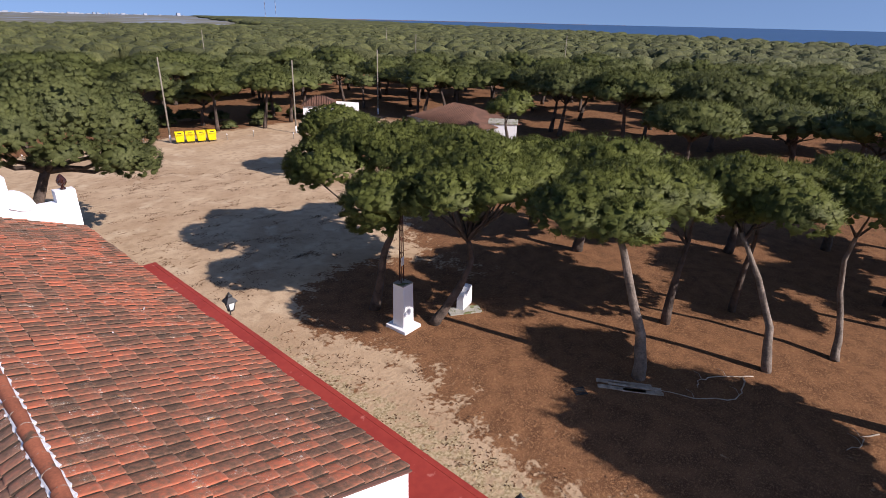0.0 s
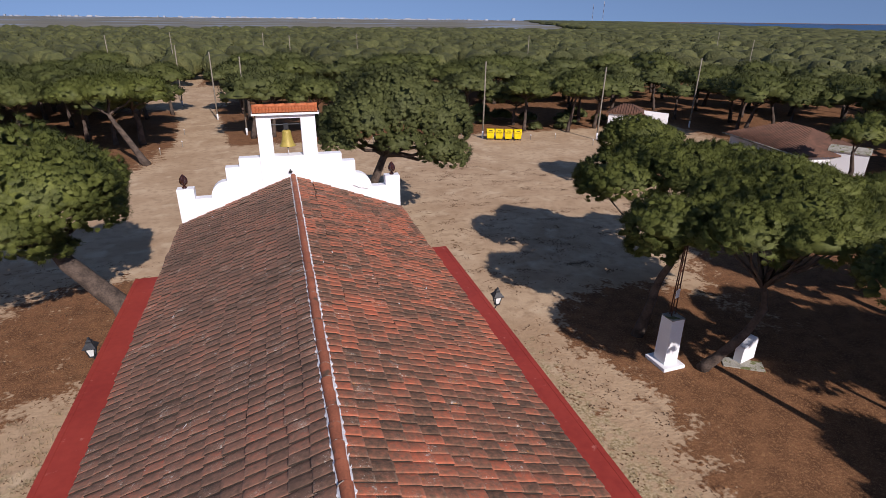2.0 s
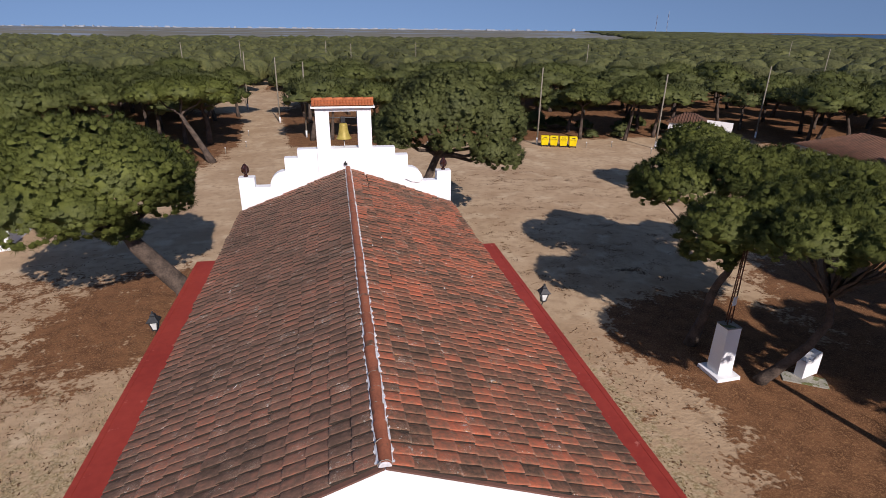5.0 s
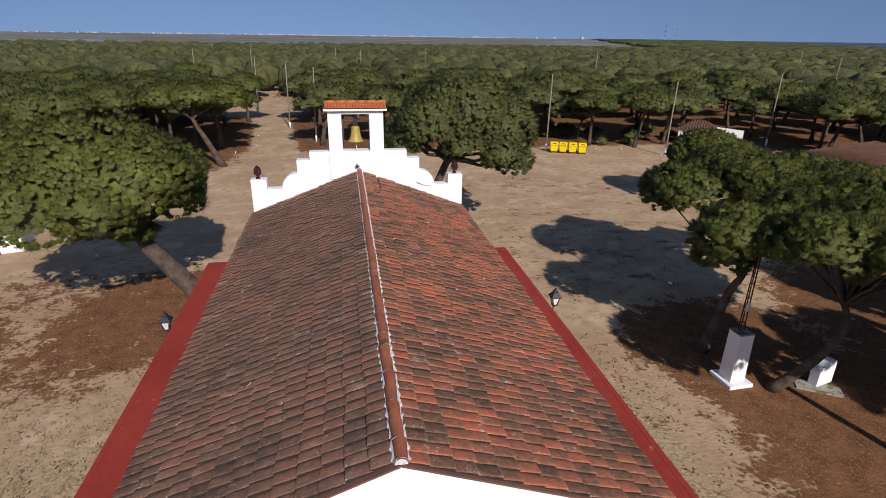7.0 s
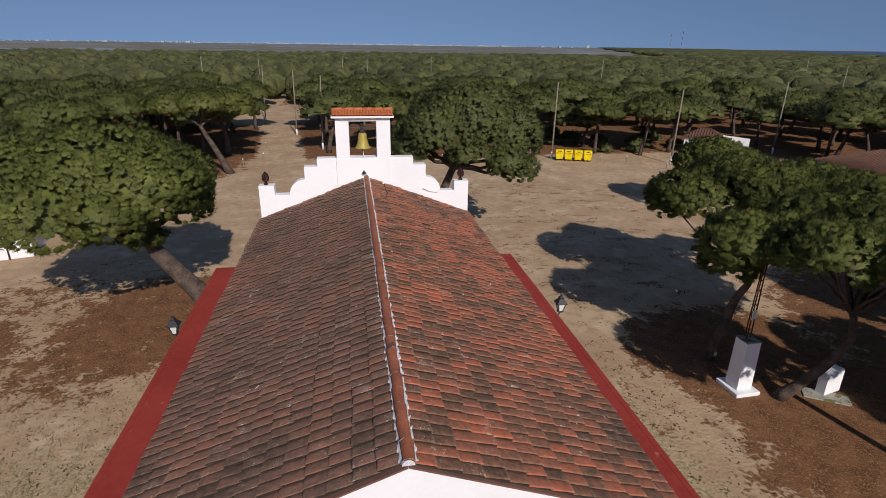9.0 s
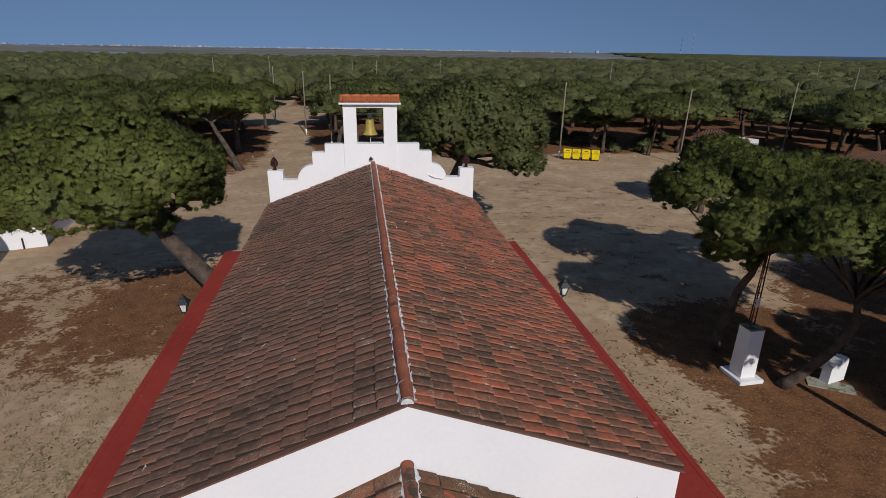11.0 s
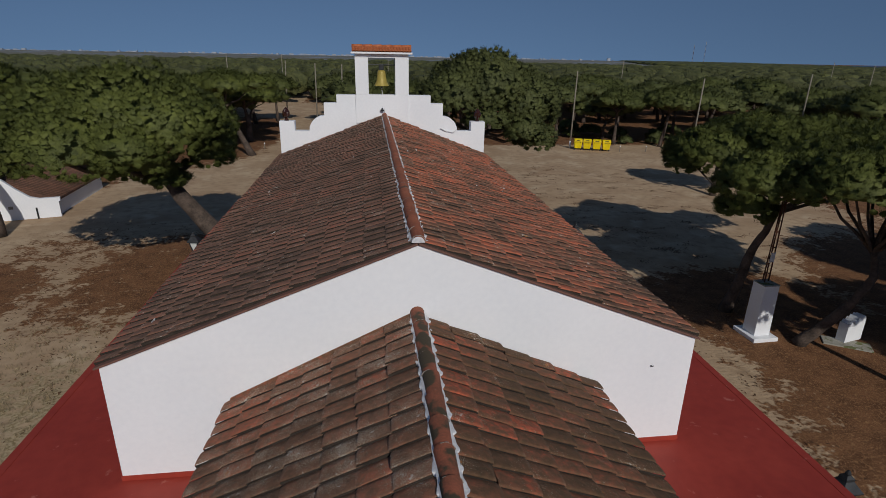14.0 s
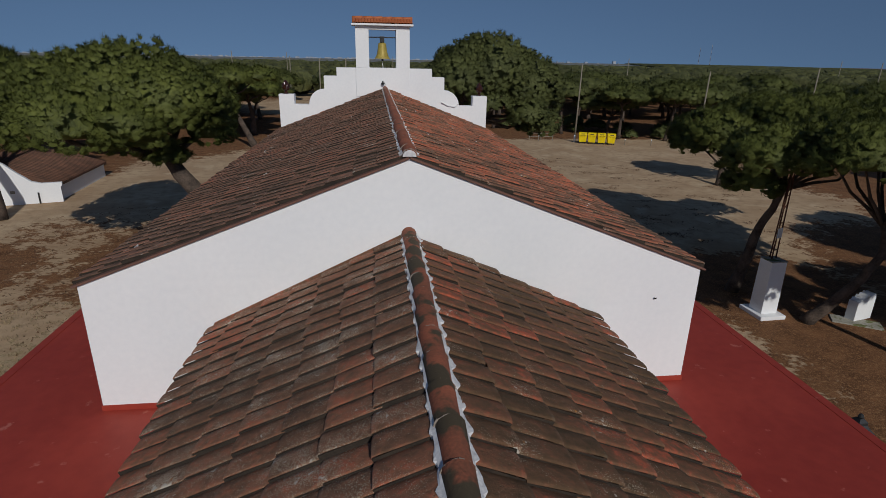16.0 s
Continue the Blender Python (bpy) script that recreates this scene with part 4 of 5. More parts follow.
def pine(base, trunk, lobes, seed, label, thick=0.26, mat=None, group="pines by the chapel", bark=None, **crown):
    """A stone pine: bent trunk, limbs to each lobe, crown."""
    t = thing("pine_tree", label, "tree", group, at=(*base, 0))
    rel = [(0, 0, -0.05)] + [(x - base[0], y - base[1], z) for x, y, z in trunk]
    rad = [thick * 1.45] + [thick * (1 - 0.45 * i / max(1, len(trunk) - 1)) for i in range(len(trunk))]
    fine_p, fine_r = [], []
    for i in range(len(rel) - 1):
        for s in (0, 0.33, 0.66):
            p = Vector(rel[i]).lerp(Vector(rel[i + 1]), s)
            fine_p.append(p + Vector((math.sin(seed + i * 2 + s * 3), math.cos(seed * 2 + i + s * 2), 0)) * 0.05 * (1 if i + s > 0.1 else 0))
            fine_r.append(rad[i] + (rad[i + 1] - rad[i]) * s)
    fine_p.append(Vector(rel[-1]))
    fine_r.append(rad[-1])
    part("trunk", Shape().tube(fine_p, fine_r, 10, 0.07, seed).mesh("trunk", bark or BARK, True), t)
    top = Vector(rel[-1])
    loc = [(x - base[0], y - base[1], z, a, b) for x, y, z, a, b in lobes]
    for i, (x, y, z, a, b) in enumerate(loc):
        end = Vector((x, y, z + b * 0.15))
        mid = top.lerp(end, 0.5) + Vector((0, 0, -0.12 * (end - top).length))
        low = top.lerp(Vector(rel[-2]), 0.15)
        part("limb", Shape().tube([low, top.lerp(mid, 0.5), mid, mid.lerp(end, 0.5), end], [rad[-1] * 0.8, rad[-1] * 0.62, rad[-1] * 0.5, rad[-1] * 0.36, 0.04], 7, 0.08, seed + i).mesh("limb", BARK, True), t)
    part("crown", crown_mesh("crown", loc, mat or LEAF, seed, **crown), t)
    return t


def lobes_for(x, y, top, r, seed, n=4, flat=1.0):
    """A domed crown, or with flat below 1 a broad umbrella."""
    q = random.Random(seed)
    out = [(x, y, top - r * 0.42 * flat, r * 0.8, r * 0.42 * flat)]
    for k in range(n):
        a = 2 * math.pi * (k + q.uniform(-0.3, 0.3)) / n
        d = r * q.uniform(0.48, 0.72)
        out.append((x + d * math.cos(a), y + d * math.sin(a), top - r * q.uniform(0.45, 0.72) * flat, r * q.uniform(0.42, 0.6), r * q.uniform(0.28, 0.38) * (0.3 + 0.7 * flat)))
    return out


STONE = "stone pine with bent grey trunk and dense green crown"
pine((15.3, 13.93), [(15.48, 13.73, 1.5), (15.66, 13.53, 3.05), (15.96, 13.23, 3.95), (16.1, 13.13, 4.96)],
     [(14.6, 12.93, 5.2, 1.2, 0.9), (16.9, 18.9, 6.4, 2.5, 1.2), (19.5, 19.53, 6.9, 2.6, 1.4), (21.2, 17.23, 7.0, 2.4, 1.4), (14.8, 12.6, 6.2, 1.9, 1.25), (18.3, 12.6, 7.0, 2.0, 1.1), (19.2, 17.33, 7.2, 2.2, 1.1), (18.3, 16.0, 6.9, 1.5, 0.9), (15.6, 19.2, 5.8, 1.2, 1.0), (25.0, 17.6, 6.7, 1.8, 0.9), (23.2, 17.0, 6.9, 1.5, 0.9)], 11, STONE, 0.21)
pine((16.35, 10.75), [(16.85, 10.35, 0.9), (17.5, 9.95, 2.1), (17.95, 9.85, 3.2), (17.8, 10.1, 4.3)],
     [(16.24, 10.09, 6.6, 1.9, 1.3), (18.54, 9.89, 7.1, 2.4, 1.2), (20.34, 11.89, 7.1, 2.6, 1.5), (21.34, 14.29, 7.1, 2.3, 1.4), (21.04, 9.59, 6.6, 1.6, 1.1), (19.7, 14.8, 7.0, 2.0, 1.1), (18.5, 11.8, 6.7, 1.7, 1.0), (22.3, 12.1, 7.0, 1.9, 1.1), (21.9, 10.4, 6.9, 1.5, 0.9), (16.6, 12.2, 6.7, 1.5, 0.9), (17.6, 8.2, 6.9, 1.6, 0.9), (20.2, 8.6, 6.9, 1.6, 0.9), (23.0, 13.4, 7.0, 1.6, 1.0), (23.0, 11.4, 7.0, 1.5, 1.0), (22.2, 9.3, 6.9, 1.4, 0.9)], 12, "stone pine with trunk leaning over a broken white wall", 0.2)
pine((28.02, 34.91), [(28.12, 35.11, 1.2), (28.32, 35.31, 2.8)], [(29.32, 35.31, 5.0, 2.5, 1.6), (31.12, 34.61, 4.4, 2.1, 1.4), (29.92, 34.91, 3.2, 2.0, 1.2), (27.92, 35.81, 3.3, 1.7, 1.2), (28.12, 36.01, 4.5, 1.8, 1.3)], 13, STONE, 0.2)
pine((19.17, 1.58), [(19.2, 1.85, 2.0), (18.85, 2.4, 4.0), (18.5, 2.8, 5.6), (18.2, 3.0, 6.4)],
     [(18.4, 2.9, 6.4, 1.0, 0.7), (18.6, 3.1, 7.8, 2.0, 1.3), (20.1, 2.0, 7.6, 1.8, 1.2), (15.8, 3.7, 7.6, 1.6, 1.0), (17.1, 3.5, 7.9, 1.7, 1.0), (16.3, 2.2, 7.5, 1.4, 0.9), (19.6, 4.8, 7.3, 1.6, 1.1)], 14, "stone pine with pale sunlit trunk and spreading crown", 0.2, bark=BARK_SUNLIT)
pine((24.43, 2.57), [(24.53, 2.47, 2.0), (24.83, 2.37, 4.5)], [(24.53, 2.27, 6.6, 2.4, 1.5), (26.03, 3.97, 6.4, 2.1, 1.3), (23.63, 4.57, 6.2, 1.8, 1.2)], 15, STONE, 0.17)
pine((29.66, 10.45), [(29.66, 10.25, 1.5), (29.86, 10.05, 3.4)], [(30.16, 9.35, 5.4, 2.9, 1.9), (28.76, 11.95, 5.2, 2.4, 1.7), (32.36, 8.55, 5.2, 2.4, 1.8), (31.26, 11.85, 5.4, 2.3, 1.6)], 16, STONE, 0.26, spacing=0.38, puff=0.34, blades=36, needle=0.18)
pine((31.31, 15.16), [(31.21, 15.16, 1.4), (31.01, 15.26, 3.0)], [(31.01, 15.26, 4.8, 2.2, 1.6), (32.61, 16.26, 4.8, 1.8, 1.4)], 17, STONE, 0.16)
pine((23.51, -2.24), [(23.51, -1.94, 2.0), (23.11, -1.14, 4.2), (22.81, -0.14, 6.0)],
     [(24.01, 0.26, 7.4, 2.3, 1.3), (25.61, -0.94, 7.2, 2.2, 1.2), (23.01, -1.54, 7.2, 1.7, 1.1), (25.81, 1.46, 7.1, 2.0, 1.1)], 18, "tall thin stone pine with a pale curved trunk", 0.15, bark=BARK_SUNLIT)
pine((26.59, -4.28), [(27.09, -4.08, 1.2), (27.19, -3.58, 3.0), (26.79, -3.38, 4.6), (26.99, -3.58, 5.8)], [(26.59, -3.88, 7.3, 2.5, 1.4), (28.49, -4.78, 7.1, 2.2, 1.2), (27.69, -2.18, 7.0, 2.1, 1.1)], 19, "tall thin stone pine with a crooked trunk", 0.14, bark=BARK_SUNLIT)
for k, (bx, by, top, r) in enumerate(((36.44, 3.19, 6.4, 3.2), (41.67, -1.42, 6.4, 3.4), (34.69, -5.51, 6.9, 3.2), (45.16, -6.02, 6.4, 3.4))):
    pine((bx, by), [(bx + 0.2, by, 1.5), (bx - 0.1, by + 0.3, 3.6)], lobes_for(bx, by, top, r, 20 + k), 20 + k, STONE, 0.22, spacing=0.42, puff=0.37, blades=30, needle=0.2, hull=True)
pine((50.0, 31.2), [(49.8, 31.0, 1.6), (49.0, 30.8, 3.4)], [(48.0, 30.2, 5.0, 2.0, 1.1), (50.0, 30.4, 5.6, 2.0, 1.2)], 45, "stone pine spreading over a white shed", 0.2, spacing=0.42, puff=0.37, blades=30, needle=0.2, hull=True)
# pines behind and beside the annex, whose shade falls on the litter
pine((20.93, -12.77), [(20.73, -12.47, 2.5), (20.33, -12.57, 5.0)], lobes_for(19.93, -12.67, 9.2, 4.6, 31, 5), 31, STONE, 0.3, spacing=0.7, puff=0.6, blades=26, needle=0.26, hull=True)
pine((22.79, -7.66), [(22.49, -7.56, 2.5), (21.89, -7.46, 5.0)], lobes_for(21.59, -7.36, 8.6, 2.6, 32), 32, STONE, 0.22, spacing=0.7, puff=0.6, blades=26, needle=0.26, hull=True)
# Three more pines out of view, added only to shade the ground further east.
for k, (bx, by, top, r) in enumerate(((32.33, -9.71, 8.0, 3.2), (37.56, -12.78, 8.0, 3.4), (42.28, -12.16, 8.0, 3.4))):
    pine((bx, by), [(bx + 0.3, by, 2.0), (bx, by + 0.2, 4.6)], lobes_for(bx, by, top, r, 40 + k), 40 + k, STONE, 0.22, spacing=0.7, puff=0.6, blades=26, needle=0.26, hull=True)
# A further pine, added so that its crown shades the litter to the north.
pine((28.13, 0.53), [(28.03, 0.43, 2.2), (27.83, 0.23, 4.8)], [(27.93, 0.13, 6.7, 2.1, 1.3), (29.33, 1.33, 6.5, 1.6, 1.1)], 44, "thin stone pine among taller ones", 0.14, spacing=0.38, puff=0.34, blades=36, needle=0.18)
# left of the chapel
pine((-6.9, 19.0), [(-7.8, 19.3, 2.3), (-9.5, 19.6, 4.3), (-10.4, 20.0, 5.3)],
     [(-11.37, 20.42, 7.40, 3.59, 2.7), (-9.5, 19.1, 7.5, 2.5, 1.95), (-14.21, 21.84, 7.2, 3.21, 2.46), (-9.8, 22.8, 6.9, 2.5, 2.05), (-12.88, 17.96, 6.73, 2.65, 1.89), (-8.54, 21.18, 6.07, 1.42, 1.13), (-15.62, 19.0, 6.54, 1.89, 1.51), (-10.43, 17.21, 6.83, 1.7, 1.23), (-10.62, 18.91, 5.98, 1.42, 1.04), (-11.75, 18.53, 5.88, 1.51, 0.94), (-10.24, 17.96, 6.35, 1.42, 1.04), (-8.45, 21.0, 6.05, 0.75, 0.95), (-9.9, 19.2, 5.2, 1.0, 0.55)],
     33, "broad stone pine with thick trunk leaning away from the chapel", 0.46, low=-0.5)
pine((4.5, 30.0), [(4.5, 30.1, 1.5), (4.7, 30.0, 2.8), (5.5, 30.0, 4.2), (6.3, 29.9, 6.0)],
     [(7.0, 29.8, 8.8, 3.1, 2.4), (4.8, 28.6, 8.2, 2.3, 1.8), (9.3, 30.2, 7.9, 2.7, 2.2), (9.3, 28.2, 6.2, 1.4, 1.3), (6.2, 32.2, 8.8, 2.6, 2.0), (11.0, 31.6, 6.9, 1.7, 1.5), (3.6, 30.8, 7.4, 1.8, 1.5), (10.6, 30.0, 5.4, 1.5, 1.3), (3.4, 29.2, 7.0, 1.5, 1.1), (6.6, 28.0, 7.0, 1.5, 1.0)],
     34, "large olive-green stone pine with dark leaning trunk behind the belfry", 0.4, LEAF_DRY)
pine((-13.55, 55.6), [(-14.4, 55.5, 1.9), (-15.6, 55.4, 4.2), (-16.0, 55.4, 5.3)], [(-15.4, 55.4, 7.3, 2.8, 1.4), (-18.6, 56.4, 7.0, 2.6, 1.4), (-13.0, 56.9, 7.4, 2.3, 1.2), (-16.4, 58.4, 7.5, 2.4, 1.3)], 35, "stone pine leaning beside the sandy track", 0.3, spacing=0.42, puff=0.37, blades=30, needle=0.2, hull=True)
pine((-15.8, 66.0), [(-15.8, 66.0, 2.2), (-16.2, 66.0, 4.4)], lobes_for(-16.5, 66.0, 8.2, 3.8, 36), 36, STONE, 0.3, spacing=0.42, puff=0.37, blades=30, needle=0.2, hull=True)
pine((-22.95, 27.5), [(-23.3, 27.9, 2.4), (-24.9, 29.4, 5.2)], lobes_for(-27.3, 31.5, 11.3, 4.6, 37, 5), 37, "tall stone pine beside the low white house", 0.34, spacing=0.42, puff=0.37, blades=34, needle=0.19)
for k, (bx, by, top, r) in enumerate(((25.46, 68.17, 7.4, 3.2), (31.72, 63.16, 7.0, 3.0), (37.05, 60.91, 7.5, 3.3), (16.96, 73.98, 7.8, 3.6), (27.1, 80.45, 7.4, 3.4), (43.1, 68.68, 7.4, 3.4), (12.2, 67.04, 7.6, 3.4), (5.0, 64.0, 7.4, 3.4), (-1.0, 67.0, 7.2, 3.2),
                                      (-22.5, 69.5, 7.8, 3.6), (-28.0, 66.0, 7.8, 3.8), (-30.0, 56.0, 8.0, 3.8), (-5.2, 86.5, 7.6, 3.4), (-15.6, 88.0, 7.6, 3.4), (60.03, 47.71, 7.6, 3.4), (59.01, 54.36, 7.4, 3.2), (-27.0, 80.0, 7.6, 3.6), (-24.5, 77.5, 7.2, 3.0))):
    q = random.Random(60 + k)
    lx, ly = q.uniform(-0.8, 0.8), q.uniform(-0.5, 0.5)
    pine((bx, by), [(bx + lx * 0.4, by + ly * 0.4, 2.0), (bx + lx, by + ly, top - r * 0.85)], lobes_for(bx + lx, by + ly, top, r * 1.08, 60 + k, 5, 0.9), 60 + k, "stone pine at the edge of the clearing", 0.2, LEAF_WOOD if k % 3 else LEAF_DRY, "pines at the clearing", spacing=0.5, puff=0.43, blades=24, needle=0.24, hull=True)


def shrub(x, y, r, seed):
    """A low dark bush of the undergrowth on a few stems."""
    b = thing("shrub", "low dark shrub of the undergrowth beneath the pines", "shrub", "undergrowth shrubs", at=(x, y, 0))
    q = random.Random(seed)
    lobes = [(0, 0, r * 0.55, r, r * 0.6)] + [(r * 0.7 * math.cos(a), r * 0.7 * math.sin(a), r * q.uniform(0.3, 0.5), r * q.uniform(0.5, 0.7), r * 0.4) for a in (q.uniform(0, 2), q.uniform(2.2, 4), q.uniform(4.2, 6))]
    for lx, ly, lz, _, _ in lobes[1:]:
        part("stem", Shape().tube([(0, 0, -0.02), (lx * 0.5, ly * 0.5, lz * 0.6), (lx, ly, lz)], [0.05, 0.035, 0.015], 6).mesh("stem", BARK), b)
    part("foliage", crown_mesh("foliage", lobes, LEAF_DRY if seed % 3 else LEAF_WOOD, seed, spacing=0.34, puff=0.28, blades=20, low=-0.2, needle=0.16, hull=True), b)


for k, (x, y, r) in enumerate(((31.8, 71.5, 1.5), (28.3, 70.0, 1.1), (35.0, 69.0, 1.3), (39.5, 66.5, 1.4), (22.0, 69.5, 1.0), (33.5, 63.5, 0.9), (43.5, 70.5, 1.5), (45.5, 66.8, 1.1), (19.0, 75.0, 1.4), (37.2, 63.0, 0.8), (30.0, 76.0, 1.6), (51.5, 66.0, 1.3))):
    shrub(x, y, r, 200 + k)


# ---- the woods ----
def wooded(x, y):
    """Where the pine woods stand: not on the clearing, the track, the buildings, the marsh or the sea."""
    if y < 124 and path_distance(np.array(x), np.array(y)) < (6.0 if y < 85 else 9.5):
        return False
    if ((x + 17) / 13) ** 2 + ((y - 108) / 16) ** 2 < 1:
        return False
    if -27 < x < 41 and y < 66.5:
        return False
    if -30 < x < -20 and 20 < y < 60:
        return False
    if 36 < x < (62 if 10 < y < 36 else 57) and y < 58 or (x - 47.5) ** 2 + (y - 60.5) ** 2 < 30:
        return False
    if x > 0 and y < -12 or y < -20:
        return False
    v = Vector((x, y, 0))
    if v.dot(COAST_SIDE) > 294:
        return False
    return not (y > 455 and x < 300 + (y - 460) * 0.44)


def prototypes():
    out = []
    for k, (top, r, n) in enumerate(((6.9, 3.3, 4), (7.2, 3.9, 5), (6.4, 2.9, 3), (7.4, 3.6, 4), (6.8, 4.2, 5))):
        q = random.Random(90 + k)
        lx, ly = q.uniform(-0.9, 0.9), q.uniform(-0.9, 0.9)
        spot = ((66 + 7 * k, 22 - 6.5 * k), (60 + 8 * k, 70 + 3 * k))[k % 2]
        out.append((spot, top, r, n, lx, ly))
    return out


def build_woods():
    protos, taken = [], []
    for k, ((x, y), top, r, n, lx, ly) in enumerate(prototypes()):
        lobes = lobes_for(x + lx, y + ly, top, r * 1.08, 90 + k, n, 0.86)
        protos.append(pine((x, y), [(x + lx * 0.3, y + ly * 0.3, 1.8), (x + lx, y + ly, top - r * 0.9)], lobes, 90 + k, "stone pine of the surrounding woods", 0.2, LEAF_WOOD if k % 2 else LEAF_DRY, "pine woods", spacing=0.78, puff=0.6, blades=16, needle=0.32, hull=True))
        taken.append((x, y))
    for k, (x, y, top, r) in enumerate(((62.0, 31.5, 8.8, 5.4), (63.5, 23.5, 8.8, 4.8), (67.5, 14.5, 8.6, 5.8), (73.0, 7.0, 8.6, 6.0), (64.0, 34.0, 8.6, 5.4), (52.0, 12.0, 7.4, 4.2), (79.0, 1.0, 8.4, 5.6))):
        lean = (1.0, -0.8, 0.6, -0.5, 0.9, 0.4, -0.7)[k]
        pine((x, y), [(x + lean * 0.4, y, 1.6), (x + lean, y, top - r * 0.8)], lobes_for(x + lean, y, top, r, 50 + k, 6, 0.8), 50 + k, "broad umbrella-shaped stone pine at the edge of the woods", 0.24, LEAF_WOOD if k % 2 else LEAF_DRY, "pines at the clearing", spacing=0.52, puff=0.44, blades=24, needle=0.24, hull=True)
        taken.append((x, y))
    q = random.Random(41)
    spots = []
    for _ in range(9000):
        az, d = radians(q.uniform(-44, 96)), math.sqrt(q.uniform(30**2, 150**2))
        x, y = d * math.sin(az), d * math.cos(az) - 5
        if not wooded(x, y):
            continue
        gap = 8.8 if d < 92 else 6.2
        if all((x - a) ** 2 + (y - b) ** 2 > gap**2 for a, b in taken):
            taken.append((x, y))
            spots.append((d, x, y))
    spots.sort()
    near, rest = spots[:170], spots[170:]
    for i, (d, x, y) in enumerate(near):
        s = q.uniform(0.85, 1.12)
        m = pose(x, y, 0, 0, 0, q.uniform(0, 360)) @ Matrix.Diagonal((s * q.uniform(1.05, 1.25), s * q.uniform(1.05, 1.25), s, 1))
        copy_thing(protos[q.randrange(len(protos))], m)
    return rest


def build_far_woods(rest):
    """The canopy further off: thousands of crowns, each a ragged dome on its own, as one mass."""
    r = np.random.default_rng(17)
    q = random.Random(43)
    crowns = [(x, y, q.uniform(2.9, 4.2), q.uniform(6.0, 7.6)) for d, x, y in rest]
    for ring0, ring1, step in ((150, 320, 5.6), (320, 620, 8.5), (620, 1400, 19.0), (1400, 3600, 60.0)):
        count = int(2.44 / 2 * (ring1**2 - ring0**2) / (step * step * 0.8))
        for _ in range(count):
            az, d = radians(q.uniform(-44, 96)), math.sqrt(q.uniform(ring0**2, ring1**2))
            x, y = d * math.sin(az), d * math.cos(az) - 5
            if wooded(x, y):
                crowns.append((x, y, step * q.uniform(0.46, 0.68), q.uniform(5.4, 7.6)))
    m, l = 11, 5
    t = np.linspace(0.0, 0.70, l)[1:]
    a = 2 * np.pi * np.arange(m) / m
    verts, faces, base = [], [], 0
    tpl = []
    for i in range(l - 2):
        for j in range(m):
            tpl.append((1 + i * m + j, 1 + (i + 1) * m + j, 1 + (i + 1) * m + (j + 1) % m, 1 + i * m + (j + 1) % m))
    tri = [(0, 1 + j, 1 + (j + 1) % m) for j in range(m)]
    for x, y, rad, top in crowns:
        hh = np.sin(np.pi * t)[:, None] * (1 + r.uniform(-0.22, 0.16, (l - 1, m)))
        depth = min(rad * 0.9, 3.6)
        zz = top - depth * (1 - np.cos(np.pi * t))[:, None] * (1 + r.uniform(-0.14, 0.14, (l - 1, m)))
        ring = np.stack([x + rad * hh * np.cos(a + r.uniform(0, 1)), y + rad * hh * np.sin(a), zz], -1).reshape(-1, 3)
        verts.append(np.concatenate([[[x, y, top]], ring]))
        faces += [tuple(i + base for i in f) for f in tri] + [tuple(i + base for i in f) for f in tpl]
        base += 1 + (l - 1) * m
    verts = np.concatenate(verts)
    near = [c for c in crowns if math.hypot(c[0], c[1]) < 330]
    k = 12
    c = np.repeat(np.array([(x, y, top - min(rad * 0.9, 3.6)) for x, y, rad, top in near]), k, 0)
    size = np.repeat(np.array([(rad, rad, min(rad * 0.9, 3.6)) for x, y, rad, top in near]), k, 0)
    d = r.normal(0, 1, c.shape)
    d[:, 2] = np.abs(d[:, 2]) - 0.25
    d /= np.linalg.norm(d, axis=1, keepdims=True)
    root = c + d * size * 0.97
    tip = root + (d + r.normal(0, 0.4, d.shape)) * r.uniform(0.35, 0.85, (len(d), 1))
    side = np.cross(d, r.normal(0, 1, d.shape)) * 0.22
    tri3 = np.stack([root - side, root + side, tip], 1).reshape(-1, 3)
    faces += (np.arange(len(tri3)).reshape(-1, 3) + len(verts)).tolist()
    me = bpy.data.meshes.new("far_woods")
    me.from_pydata(np.concatenate([verts, tri3]).tolist(), [], faces)
    me.polygons.foreach_set("use_smooth", [True] * len(me.polygons))
    me.materials.append(CANOPY)
    me.update()
    tagged(new("far_woods", me), "unbroken canopy of stone pines reaching to the marsh", "woods", kind="stuff")


build_far_woods(build_woods())


